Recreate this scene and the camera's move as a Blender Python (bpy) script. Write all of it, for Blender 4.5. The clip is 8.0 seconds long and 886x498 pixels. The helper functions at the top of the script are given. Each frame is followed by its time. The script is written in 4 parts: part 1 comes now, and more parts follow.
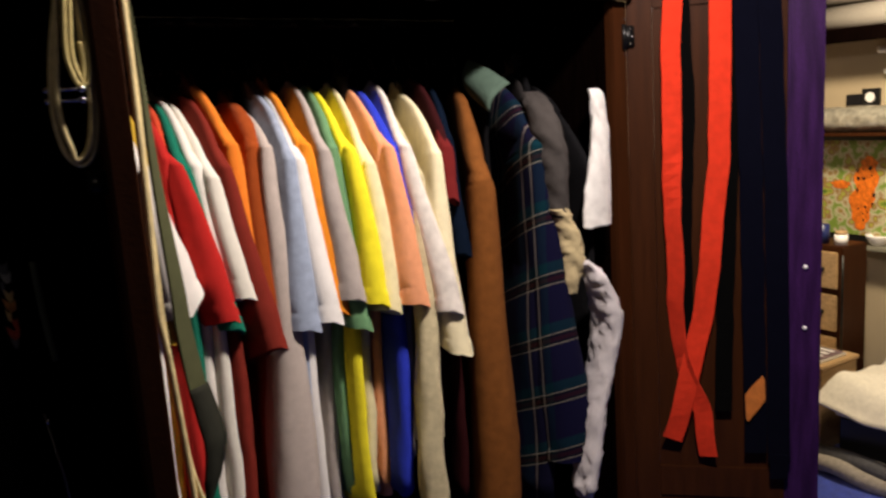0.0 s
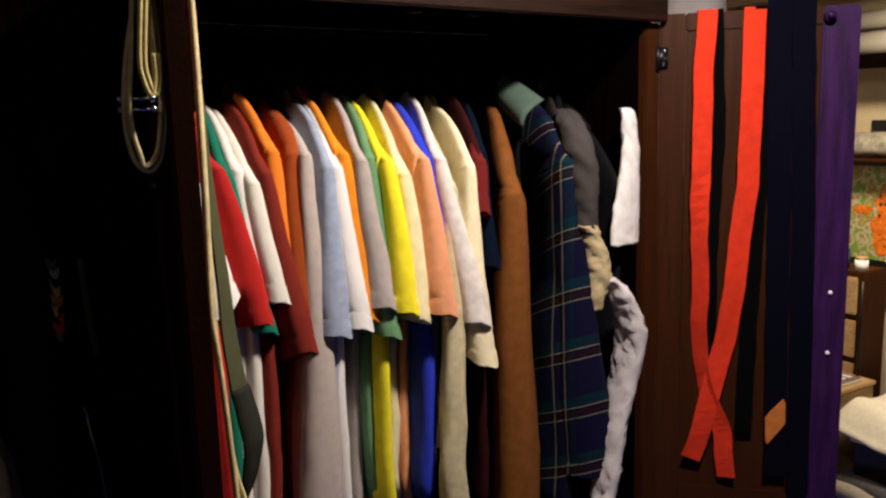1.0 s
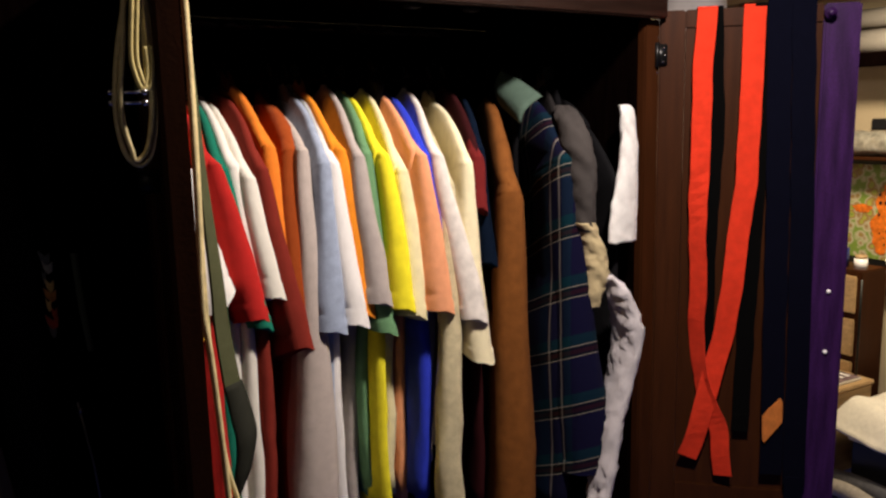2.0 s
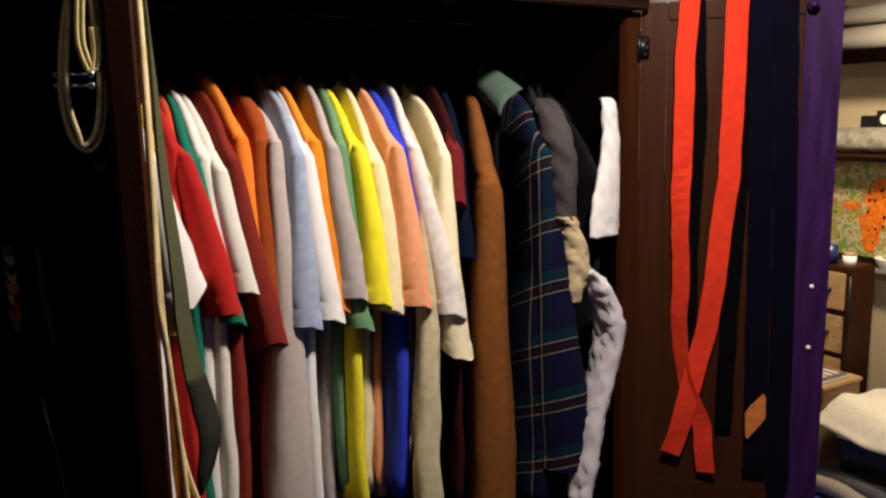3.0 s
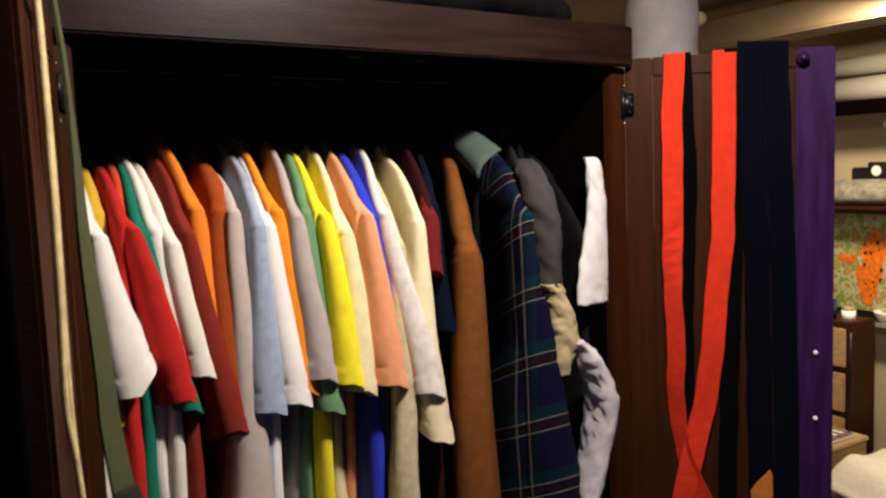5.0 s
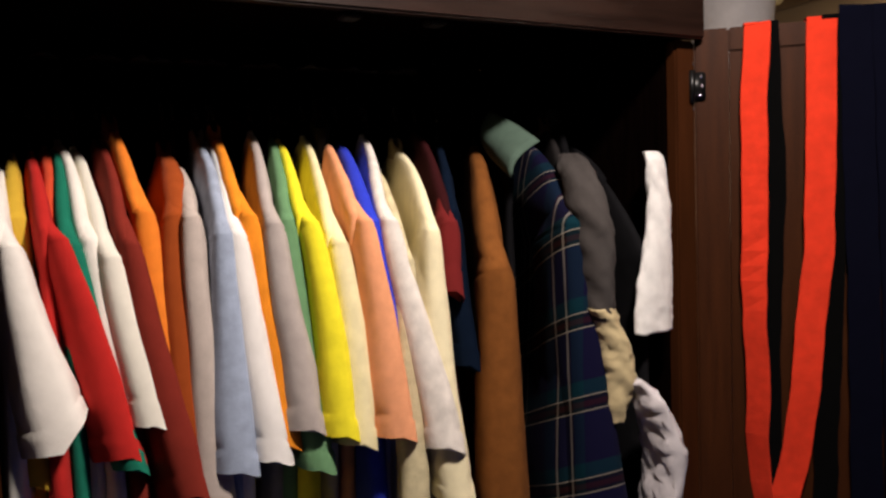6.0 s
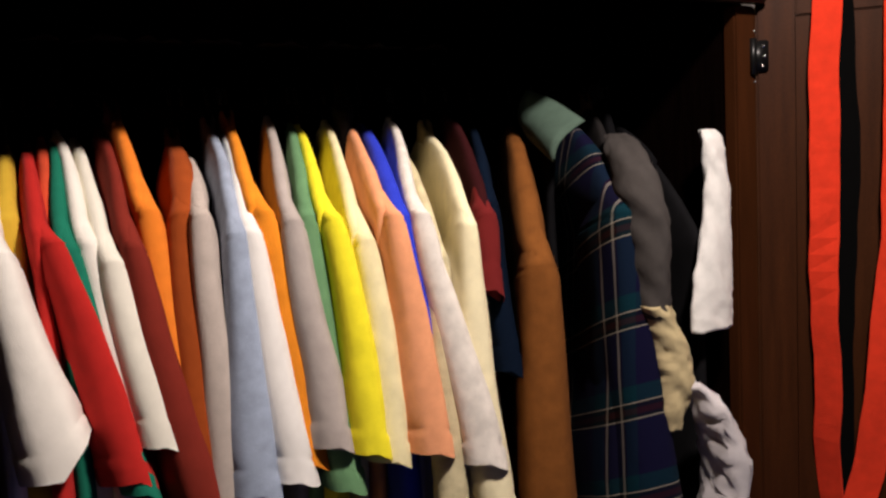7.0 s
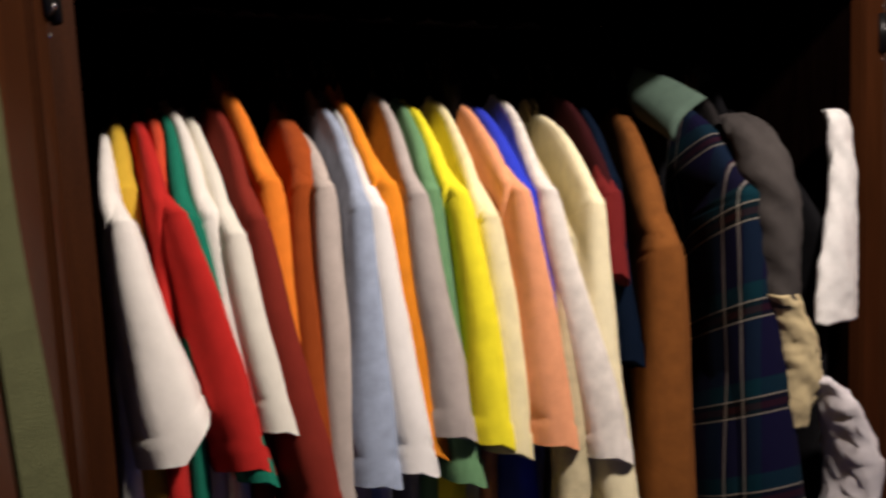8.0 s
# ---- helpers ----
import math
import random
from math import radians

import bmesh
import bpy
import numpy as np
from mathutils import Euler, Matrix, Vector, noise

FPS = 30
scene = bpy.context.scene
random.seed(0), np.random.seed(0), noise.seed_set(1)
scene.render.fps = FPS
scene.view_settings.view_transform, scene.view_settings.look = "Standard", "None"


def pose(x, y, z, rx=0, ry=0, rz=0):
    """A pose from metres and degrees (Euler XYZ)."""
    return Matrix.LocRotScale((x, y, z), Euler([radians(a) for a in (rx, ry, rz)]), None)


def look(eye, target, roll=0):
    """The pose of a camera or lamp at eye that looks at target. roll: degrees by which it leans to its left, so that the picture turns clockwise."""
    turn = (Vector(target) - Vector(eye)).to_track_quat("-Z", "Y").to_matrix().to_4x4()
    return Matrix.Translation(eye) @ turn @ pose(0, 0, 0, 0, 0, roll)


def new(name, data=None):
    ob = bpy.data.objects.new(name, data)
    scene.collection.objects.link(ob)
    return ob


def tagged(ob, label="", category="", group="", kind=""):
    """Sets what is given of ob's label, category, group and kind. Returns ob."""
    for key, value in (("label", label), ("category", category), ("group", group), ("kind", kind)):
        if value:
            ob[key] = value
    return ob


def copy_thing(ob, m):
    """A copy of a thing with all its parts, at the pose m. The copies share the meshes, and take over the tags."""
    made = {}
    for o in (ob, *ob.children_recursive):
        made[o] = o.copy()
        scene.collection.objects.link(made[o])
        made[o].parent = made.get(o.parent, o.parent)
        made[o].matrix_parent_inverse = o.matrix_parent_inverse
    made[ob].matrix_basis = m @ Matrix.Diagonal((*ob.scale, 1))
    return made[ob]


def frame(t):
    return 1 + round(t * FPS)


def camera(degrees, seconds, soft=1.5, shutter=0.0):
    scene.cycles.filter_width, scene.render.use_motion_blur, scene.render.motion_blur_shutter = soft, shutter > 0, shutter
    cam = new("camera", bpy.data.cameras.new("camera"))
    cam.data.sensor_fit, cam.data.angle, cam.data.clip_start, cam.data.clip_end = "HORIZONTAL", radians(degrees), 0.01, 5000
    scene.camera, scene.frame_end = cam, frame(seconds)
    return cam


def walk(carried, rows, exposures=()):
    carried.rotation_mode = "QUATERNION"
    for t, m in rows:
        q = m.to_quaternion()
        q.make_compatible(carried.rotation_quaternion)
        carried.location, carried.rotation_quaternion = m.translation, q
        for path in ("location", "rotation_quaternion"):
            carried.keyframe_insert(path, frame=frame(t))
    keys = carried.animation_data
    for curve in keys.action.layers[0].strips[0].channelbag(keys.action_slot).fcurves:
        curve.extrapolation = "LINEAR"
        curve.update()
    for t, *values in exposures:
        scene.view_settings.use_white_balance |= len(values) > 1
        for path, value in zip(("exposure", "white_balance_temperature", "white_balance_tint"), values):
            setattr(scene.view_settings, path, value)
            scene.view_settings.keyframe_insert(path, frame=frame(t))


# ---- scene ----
cam = camera(58.0, 8.0, soft=2.4, shutter=0.4)
PATH = [
    (0, (0.149, 0.05, 1.573), (1.265, 1.675, 1.233), -3.7),
    (0.5, (0.11, 0.059, 1.589), (1.189, 1.715, 1.281), -2.2),
    (1, (0.113, 0.05, 1.584), (1.205, 1.696, 1.265), -1.6),
    (1.5, (0.112, 0.052, 1.584), (1.198, 1.699, 1.256), -1.3),
    (3, (0.154, 0.05, 1.571), (1.256, 1.686, 1.24), -1.2),
    (3.5, (0.162, 0.051, 1.54), (1.222, 1.693, 1.114), -0.9),
    (4, (0.172, 0.074, 1.558), (1.233, 1.73, 1.196), -2.9),
    (4.5, (0.184, 0.063, 1.585), (1.319, 1.693, 1.35), -1.8),
    (6, (0.417, 0.312, 1.561), (1.441, 2.022, 1.398), -2.2),
    (6.5, (0.483, 0.357, 1.551), (1.404, 2.113, 1.293), -1.3),
    (7, (0.461, 0.404, 1.573), (1.419, 2.146, 1.358), -3.2),
    (7.5, (0.447, 0.419, 1.562), (1.409, 2.161, 1.366), -4.1),
    (8, (0.389, 0.494, 1.549), (1.291, 2.267, 1.342), -2.7),
]
walk(cam, [(t, look(eye, target, roll)) for t, eye, target, roll in PATH],
     exposures=[(0, -0.66), (4.7, -0.66), (5.8, -0.82), (8, -0.92)])

# ---- light ----
world = bpy.data.worlds.new("world")
scene.world = world
world.use_nodes = True
world.node_tree.nodes["Background"].inputs[0].default_value = (0.012, 0.010, 0.009, 1)
world.node_tree.nodes["Background"].inputs[1].default_value = 0.3


def lamp(name, place, target, size, watts, colour):
    data = bpy.data.lights.new(name, "AREA")
    data.shape, data.size, data.energy, data.color = "DISK", size, watts, colour
    ob = new(name, data)
    ob.matrix_world = look(place, target)
    return ob


lamp("ceiling_lamp", (0.92, 0.54, 2.24), (0.92, 1.05, 0.9), 0.10, 36, (1.0, 0.86, 0.79))
lamp("room_lamp", (2.30, -0.50, 2.22), (1.0, 0.9, 1.0), 0.14, 0.4, (1.0, 0.87, 0.72))
# Unseen weak fill, added to lift the left door's outer face.
lamp("left_fill_lamp", (-0.75, -0.45, 2.2), (0.2, 0.9, 1.3), 0.14, 1.5, (1.0, 0.84, 0.68))
lamp("bedroom_lamp", (3.15, 1.55, 2.10), (3.6, 2.0, 0), 0.2, 58, (1.0, 0.82, 0.56))

# ---- materials ----
def material(name, colour, rough=0.6, metal=0.0, grain=(0.0, 0.0, 0.0), var=0.15, bump=0.2, size=60.0, fine=600.0, sheen=0.0, coat=0.0, gloss=0.5, coarse=0.0):
    """A surface with two scales of variation; grain stretches the coarse one."""
    m = bpy.data.materials.new(name)
    m.use_nodes = True
    nt = m.node_tree
    b = nt.nodes["Principled BSDF"]
    b.inputs["Roughness"].default_value, b.inputs["Metallic"].default_value = rough, metal
    b.inputs["Specular IOR Level"].default_value = gloss
    b.inputs["Sheen Weight"].default_value, b.inputs["Coat Weight"].default_value = sheen, coat
    co = nt.nodes.new("ShaderNodeTexCoord")
    mp = nt.nodes.new("ShaderNodeMapping")
    if any(grain):
        mp.inputs["Scale"].default_value = grain
    nt.links.new(co.outputs["Object"], mp.inputs["Vector"])
    n1, n2 = nt.nodes.new("ShaderNodeTexNoise"), nt.nodes.new("ShaderNodeTexNoise")
    n1.inputs["Scale"].default_value, n1.inputs["Detail"].default_value = size, 5
    n2.inputs["Scale"].default_value, n2.inputs["Detail"].default_value = fine, 3
    nt.links.new(mp.outputs[0], n1.inputs["Vector"])
    nt.links.new(co.outputs["Object"], n2.inputs["Vector"])
    ramp = nt.nodes.new("ShaderNodeValToRGB")
    lo, hi = [c * (1 - var) for c in colour], [min(1, c * (1 + var)) for c in colour]
    ramp.color_ramp.elements[0].position, ramp.color_ramp.elements[1].position = 0.3, 0.7
    ramp.color_ramp.elements[0].color, ramp.color_ramp.elements[1].color = (*lo, 1), (*hi, 1)
    nt.links.new(n1.outputs["Fac"], ramp.inputs[0])
    mix = nt.nodes.new("ShaderNodeMix")
    mix.data_type, mix.blend_type = "RGBA", "OVERLAY"
    mix.inputs["Factor"].default_value = min(0.5, var * 1.5)
    nt.links.new(ramp.outputs[0], mix.inputs["A"])
    nt.links.new(n2.outputs["Fac"], mix.inputs["B"])
    nt.links.new(mix.outputs["Result"], b.inputs["Base Color"])
    bp = nt.nodes.new("ShaderNodeBump")
    bp.inputs["Strength"].default_value, bp.inputs["Distance"].default_value = bump, 0.002
    high = nt.nodes.new("ShaderNodeMath")
    high.operation = "MULTIPLY_ADD"
    high.inputs[1].default_value = coarse
    nt.links.new(n1.outputs["Fac"], high.inputs[0])
    nt.links.new(n2.outputs["Fac"], high.inputs[2])
    nt.links.new(high.outputs[0], bp.inputs["Height"])
    nt.links.new(bp.outputs[0], b.inputs["Normal"])
    return m


def fabric(name, colour, var=0.14, bump=0.55):
    return material(name, colour, rough=0.95, var=var * 0.55, bump=bump * 0.7, size=55, fine=1100, sheen=0.02 if max(colour) > 0.2 else 0.0, gloss=0.12 if max(colour) > 0.05 else 0.04, coarse=1.2)


def plaid(name):
    """Woven check: navy ground, teal bands, dark red between pairs of pale lines, in y and z."""
    m = fabric(name, (0.02, 0.02, 0.09))
    nt = m.node_tree
    b = nt.nodes["Principled BSDF"]
    co = nt.nodes.new("ShaderNodeTexCoord")
    sp = nt.nodes.new("ShaderNodeSeparateXYZ")
    nt.links.new(co.outputs["Object"], sp.inputs[0])

    slant = nt.nodes.new("ShaderNodeMath")
    slant.operation = "MULTIPLY_ADD"
    slant.inputs[1].default_value = 0.40
    nt.links.new(sp.outputs["Y"], slant.inputs[0])
    nt.links.new(sp.outputs["Z"], slant.inputs[2])

    def bands(source, period, shift, stops):
        a = nt.nodes.new("ShaderNodeMath")
        a.operation = "MULTIPLY_ADD"
        a.inputs[1].default_value, a.inputs[2].default_value = 1 / period, shift
        f = nt.nodes.new("ShaderNodeMath")
        f.operation = "FRACT"
        nt.links.new(source, a.inputs[0])
        nt.links.new(a.outputs[0], f.inputs[0])
        r = nt.nodes.new("ShaderNodeValToRGB")
        r.color_ramp.interpolation = "CONSTANT"
        while len(r.color_ramp.elements) < len(stops):
            r.color_ramp.elements.new(0.5)
        for e, (p, c) in zip(r.color_ramp.elements, stops):
            e.position, e.color = p, (*c, 1)
        nt.links.new(f.outputs[0], r.inputs[0])
        return r.outputs[0]

    def blend(kind, factor, a, c):
        x = nt.nodes.new("ShaderNodeMix")
        x.data_type, x.blend_type = "RGBA", kind
        x.inputs["Factor"].default_value = factor
        nt.links.new(a, x.inputs["A"])
        nt.links.new(c, x.inputs["B"])
        return x.outputs["Result"]

    navy, teal, dark, wine, pale, none = (0.0034, 0.0030, 0.021), (0.001, 0.019, 0.028), (0.002, 0.002, 0.003), (0.02, 0.003, 0.003), (0.24, 0.215, 0.17), (0, 0, 0)
    ground_z = bands(slant.outputs[0], 0.118, -0.34, ((0.0, navy), (0.04, dark), (0.10, wine), (0.17, dark), (0.236, teal), (0.42, navy)))
    ground_y = bands(sp.outputs["Y"], 0.150, 0.216, ((0.0, dark), (0.20, wine), (0.24, teal), (0.44, navy), (0.90, teal)))
    lines_z = bands(slant.outputs[0], 0.118, -0.34, ((0.0, none), (0.040, pale), (0.056, none), (0.220, pale), (0.236, none)))
    lines_y = bands(sp.outputs["Y"], 0.150, 0.216, ((0.0, none), (0.02, pale), (0.045, none), (0.19, pale), (0.215, none)))
    cloth = blend("MIX", 0.35, ground_z, ground_y)
    cloth = blend("ADD", 0.75, cloth, lines_z)
    cloth = blend("ADD", 0.50, cloth, lines_y)
    nt.links.new(cloth, b.inputs["Base Color"])
    return m


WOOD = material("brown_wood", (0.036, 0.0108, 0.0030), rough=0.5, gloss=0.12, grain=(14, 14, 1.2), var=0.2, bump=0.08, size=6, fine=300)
# Wood darkened almost to black; the wardrobe's inner shade is in the colour.
WOOD_SHADED = material("shaded_wood", (0.0022, 0.0010, 0.0008), rough=0.8, gloss=0.0, grain=(14, 14, 1.2), var=0.4, bump=0.08, size=6, fine=300)
WOOD_RAIL = material("rail_wood", (0.014, 0.0066, 0.0046), rough=0.28, grain=(1.2, 14, 14), var=0.4, bump=0.06, size=6, fine=300)
# Purple reflected light is put into this stile's colour; the wood is brown.
WOOD_PURPLE_SHEEN = material("purple_sheen_wood", (0.030, 0.008, 0.056), rough=0.4, gloss=0.3, grain=(10, 10, 1.2), var=0.4, bump=0.08, size=6, fine=300)
BLACK_METAL = material("black_metal", (0.012, 0.012, 0.012), rough=0.35, metal=0.6, var=0.1, bump=0.05)
CHROME = material("bright_metal", (0.75, 0.75, 0.75), rough=0.18, metal=1.0, var=0.03, bump=0.02)
CARPET = material("blue_carpet", (0.030, 0.055, 0.36), rough=1.0, var=0.2, bump=0.8, size=30, fine=500, sheen=0.2)
WALL = material("beige_wall", (0.46, 0.37, 0.25), rough=0.85, var=0.08, bump=0.15, size=3, fine=200)
CEIL = material("tan_ceiling", (0.20, 0.14, 0.085), rough=0.8, var=0.12, bump=0.1, size=4, fine=150)
# For the unseen south and west walls, kept dark so little light bounces.
WALL_DIM = material("dim_wall", (0.03, 0.018, 0.011), rough=0.6, grain=(8, 8, 1), var=0.3, bump=0.1, size=5, fine=200)
WHITE_PLASTIC = material("white_plastic", (0.85, 0.83, 0.85), rough=0.3, var=0.03, bump=0.02)
DULL_METAL = material("dull_metal", (0.02, 0.02, 0.02), rough=0.5, metal=0.9, var=0.1, bump=0.05)
WHITE_CLOTH = fabric("white_cloth", (0.70, 0.66, 0.58))


# ---- mesh helpers ----
def part(name, bm, mat, parent=None, label="", smooth=True):
    me = bpy.data.meshes.new(name)
    bmesh.ops.recalc_face_normals(bm, faces=bm.faces)
    bm.to_mesh(me)
    bm.free()
    me.materials.append(mat)
    for p in me.polygons:
        p.use_smooth = smooth
    ob = new(name, me)
    if parent:
        ob.parent = parent
    if label:
        tagged(ob, label)
    return ob


def thing(name, label, category, group="", kind=""):
    ob = new(name)
    ob.empty_display_size = 0.05
    return tagged(ob, label, category, group, kind)


def box(bm, lo, hi, bevel=0.0, m=None):
    """Adds a box between two corners, its edges rounded, moved by m."""
    r = bmesh.ops.create_cube(bm, size=1)
    v = r["verts"]
    for w in v:
        w.co = Vector([lo[i] + (hi[i] - lo[i]) * (w.co[i] + 0.5) for i in range(3)])
    if bevel:
        es = list({e for w in v for e in w.link_edges})
        out = bmesh.ops.bevel(bm, geom=es, offset=bevel, segments=2, affect="EDGES")
        v = list({w for f in out["faces"] for w in f.verts} | {w for w in v if w.is_valid})
    if m is not None:
        bmesh.ops.transform(bm, matrix=m, verts=v)
    return bm


def boxed(name, lo, hi, mat, parent=None, bevel=0.003, m=None, label=""):
    return part(name, box(bmesh.new(), lo, hi, bevel, m), mat, parent, label, smooth=False)


def loft(bm, rings, caps=True, closed=True):
    """Skins rings of equally many points."""
    rows = [[bm.verts.new(p) for p in ring] for ring in rings]
    n = len(rows[0])
    for a, b in zip(rows, rows[1:]):
        for k in range(n if closed else n - 1):
            bm.faces.new((a[k], a[(k + 1) % n], b[(k + 1) % n], b[k]))
    if caps and closed:
        bm.faces.new(rows[0])
        bm.faces.new(rows[-1][::-1])
    return bm


def smooth_line(points, steps=6):
    """Catmull-Rom points along a line."""
    p = [Vector(q) for q in points]
    p = [p[0] * 2 - p[1], *p, p[-1] * 2 - p[-2]]
    out = []
    for i in range(1, len(p) - 2):
        a, b, c, d = p[i - 1:i + 3]
        for k in range(steps):
            t = k / steps
            out.append(0.5 * (2 * b + (c - a) * t + (2 * a - 5 * b + 4 * c - d) * t * t + (3 * b - a - 3 * c + d) * t ** 3))
    return [*out, p[-2]]


def tube(bm, points, radius, sides=8):
    pts = [Vector(q) for q in points]
    rings, side = [], None
    for i, q in enumerate(pts):
        way = (pts[min(i + 1, len(pts) - 1)] - pts[max(i - 1, 0)]).normalized()
        ref = Vector((0, 0, 1)) if abs(way.z) < 0.9 else Vector((0, 1, 0))
        side = (side - way * side.dot(way)).normalized() if side else way.cross(ref).normalized()
        up = way.cross(side)
        rings.append([q + radius * (side * math.cos(a) + up * math.sin(a)) for a in np.linspace(0, 2 * math.pi, sides, endpoint=False)])
    return loft(bm, rings)


def ribbon(bm, points, width_ways, width, thick):
    """A strap: a flat band along points, each with the way across it."""
    rings = []
    for i, (q, w) in enumerate(zip(points, width_ways)):
        way = (points[min(i + 1, len(points) - 1)] - points[max(i - 1, 0)]).normalized()
        w = w.normalized()
        nrm = way.cross(w).normalized()
        a, b = w * width / 2, nrm * thick / 2
        rings.append([q - a - b, q - a * 0.9 - b * 1.3, q + a * 0.9 - b * 1.3, q + a - b, q + a + b, q - a + b])
    return loft(bm, rings)


# ---- room ----
tagged(boxed("floor", (-2.1, -2.5, -0.1), (4.6, 3.6, 0.0), CARPET, bevel=0), "deep blue short pile carpet over the whole floor", "floor", kind="structure")
tagged(boxed("ceiling", (-2.1, -2.5, 2.3), (4.6, 3.6, 2.4), CEIL, bevel=0), "dull tan ceiling over the bedroom", "ceiling", kind="structure")
for nm, lo, hi in (("wall_south", (-1.9, -2.4, 0), (4.5, -2.3, 2.3)), ("wall_north", (-2.6, 3.3, 0), (4.3, 3.4, 2.42)),
                   ("wall_west", (-2.0, -2.3, 0), (-1.9, 3.6, 2.3)), ("wall_east", (4.1, -3.0, 0), (4.2, 3.3, 2.42))):
    pale = nm in ("wall_east", "wall_north")
    tagged(boxed(nm, lo, hi, WALL if pale else WALL_DIM, bevel=0), "plain beige painted bedroom wall" if pale else "unseen bedroom wall, darkened to cut bounced light", "wall", kind="structure")

# ---- wardrobe ----
XL, XR, YF, YB, ZO = 0.430, 1.353, 1.175, 1.70, 1.763
wardrobe = thing("wardrobe", "dark brown wooden wardrobe with both doors open", "wardrobe")
boxed("side_panel", (XL - 0.042, YF + 0.021, 0), (XL, YB, 1.838), WOOD_SHADED, wardrobe)
boxed("side_panel", (XR, YF + 0.021, 0), (XR + 0.042, YB, 1.838), WOOD_SHADED, wardrobe)
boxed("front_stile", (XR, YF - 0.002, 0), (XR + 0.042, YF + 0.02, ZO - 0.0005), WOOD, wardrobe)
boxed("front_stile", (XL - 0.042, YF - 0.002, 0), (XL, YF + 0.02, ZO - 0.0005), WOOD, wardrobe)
boxed("back_panel", (XL, YB - 0.012, 0.1), (XR, YB, 1.789), WOOD_SHADED, wardrobe)
boxed("top_panel", (XL, YF - 0.0015, 1.79), (XR, YB + 0.001, 1.81), WOOD_SHADED, wardrobe)
boxed("bottom_panel", (XL, YF + 0.004, 0.10), (XR, YB - 0.013, 0.13), WOOD_SHADED, wardrobe)
boxed("plinth", (XL, YF + 0.03, 0.0), (XR, YF + 0.05, 0.098), WOOD_SHADED, wardrobe)
boxed("top_rail", (XL - 0.042, YF - 0.022, ZO), (XR + 0.042, YF - 0.002, 1.836), WOOD_RAIL, wardrobe, label="polished brown head rail with a lamp's shine")
boxed("back_shelf", (XL, YB - 0.12, 1.738), (XR, YB - 0.014, 1.756), WOOD_SHADED, wardrobe, bevel=0)
rod = part("clothes_rail", tube(bmesh.new(), [(XL, 1.42, 1.655), (XR, 1.42, 1.655)], 0.011, 16), WOOD_SHADED, wardrobe)
for x in (0.820, 0.935):
    bm = bmesh.new()
    box(bm, (x - 0.012, YF - 0.010, ZO - 0.008), (x + 0.012, YF + 0.014, ZO - 0.001), 0.002)
    part("door_catch", bm, DULL_METAL, wardrobe, smooth=False)


def door(origin, way, width, z0, z1, thick, stile, rail, mats, flip):
    """A framed door from its hinge along way; its inner face towards flip * normal."""
    way = Vector(way).normalized()
    nrm = Vector((way.y, -way.x, 0)) * flip
    m = Matrix((way, nrm, (0, 0, 1))).transposed().to_4x4()
    m.translation = (*origin, 0)
    leaf = part("door", box(bmesh.new(), (0, -thick, z0), (stile[0], 0, z1), 0.003, m), mats[0], wardrobe, smooth=False)
    boxed("stile", (width - stile[1], -thick, z0), (width, 0, z1), mats[1], leaf, 0.004, m)
    boxed("rail", (stile[0] + 0.0005, -thick + 0.001, z1 - rail), (width - stile[1] - 0.0005, -0.0015, z1), mats[0], leaf, 0.002, m)
    boxed("rail", (stile[0] + 0.0005, -thick + 0.001, z0), (width - stile[1] - 0.0005, -0.0015, z0 + rail * 2), mats[0], leaf, 0.002, m)
    boxed("rail", (stile[0] + 0.0005, -thick + 0.001, 0.72), (width - stile[1] - 0.0005, -0.0015, 0.72 + rail * 2), mats[0], leaf, 0.002, m)
    boxed("panel", (stile[0] + 0.001, -thick + 0.006, z0 + rail), (width - stile[1] - 0.001, -0.005, z1 - rail), mats[0], leaf, 0, m)
    for z in (0.35, 1.694):
        bm = bmesh.new()
        box(bm, (-0.012, -0.002, z - 0.021), (0.016, 0.006, z + 0.021), 0.002, m)
        tube(bm, [m @ Vector((-0.004, 0.006, z - 0.024)), m @ Vector((-0.004, 0.006, z + 0.024))], 0.005)
        h = part("hinge", bm, BLACK_METAL, leaf)
        bm = bmesh.new()
        for u, dz in ((0.009, 0.013), (0.011, -0.001), (0.008, -0.014)):
            bmesh.ops.create_uvsphere(bm, u_segments=8, v_segments=6, radius=0.0028, matrix=m @ Matrix.Translation((u, 0.006, z + dz)))
        for dz in (0.034, -0.034):
            bmesh.ops.create_uvsphere(bm, u_segments=8, v_segments=6, radius=0.0022, matrix=m @ Matrix.Translation((-0.002, 0.0, z + dz)))
        part("screws", bm, CHROME, leaf)
    return leaf, m


RW = (math.cos(radians(47)), -math.sin(radians(47)), 0)
right_leaf, RM = door((1.392, 1.172), RW, 0.368, 0.12, 1.779, 0.020, (0.05, 0.066), 0.035, (WOOD, WOOD_PURPLE_SHEEN), 1)
tagged(right_leaf, "open brown door, purple reflected light coloured into its far stile")
left_leaf, LM = door((0.411, 1.172), (-0.0955, -0.452, 0), 0.462, 0.12, 1.776, 0.022, (0.05, 0.06), 0.05, (WOOD, WOOD), -1)


def on_right(u, z, off=0.0):
    return RM @ Vector((u, off, z))


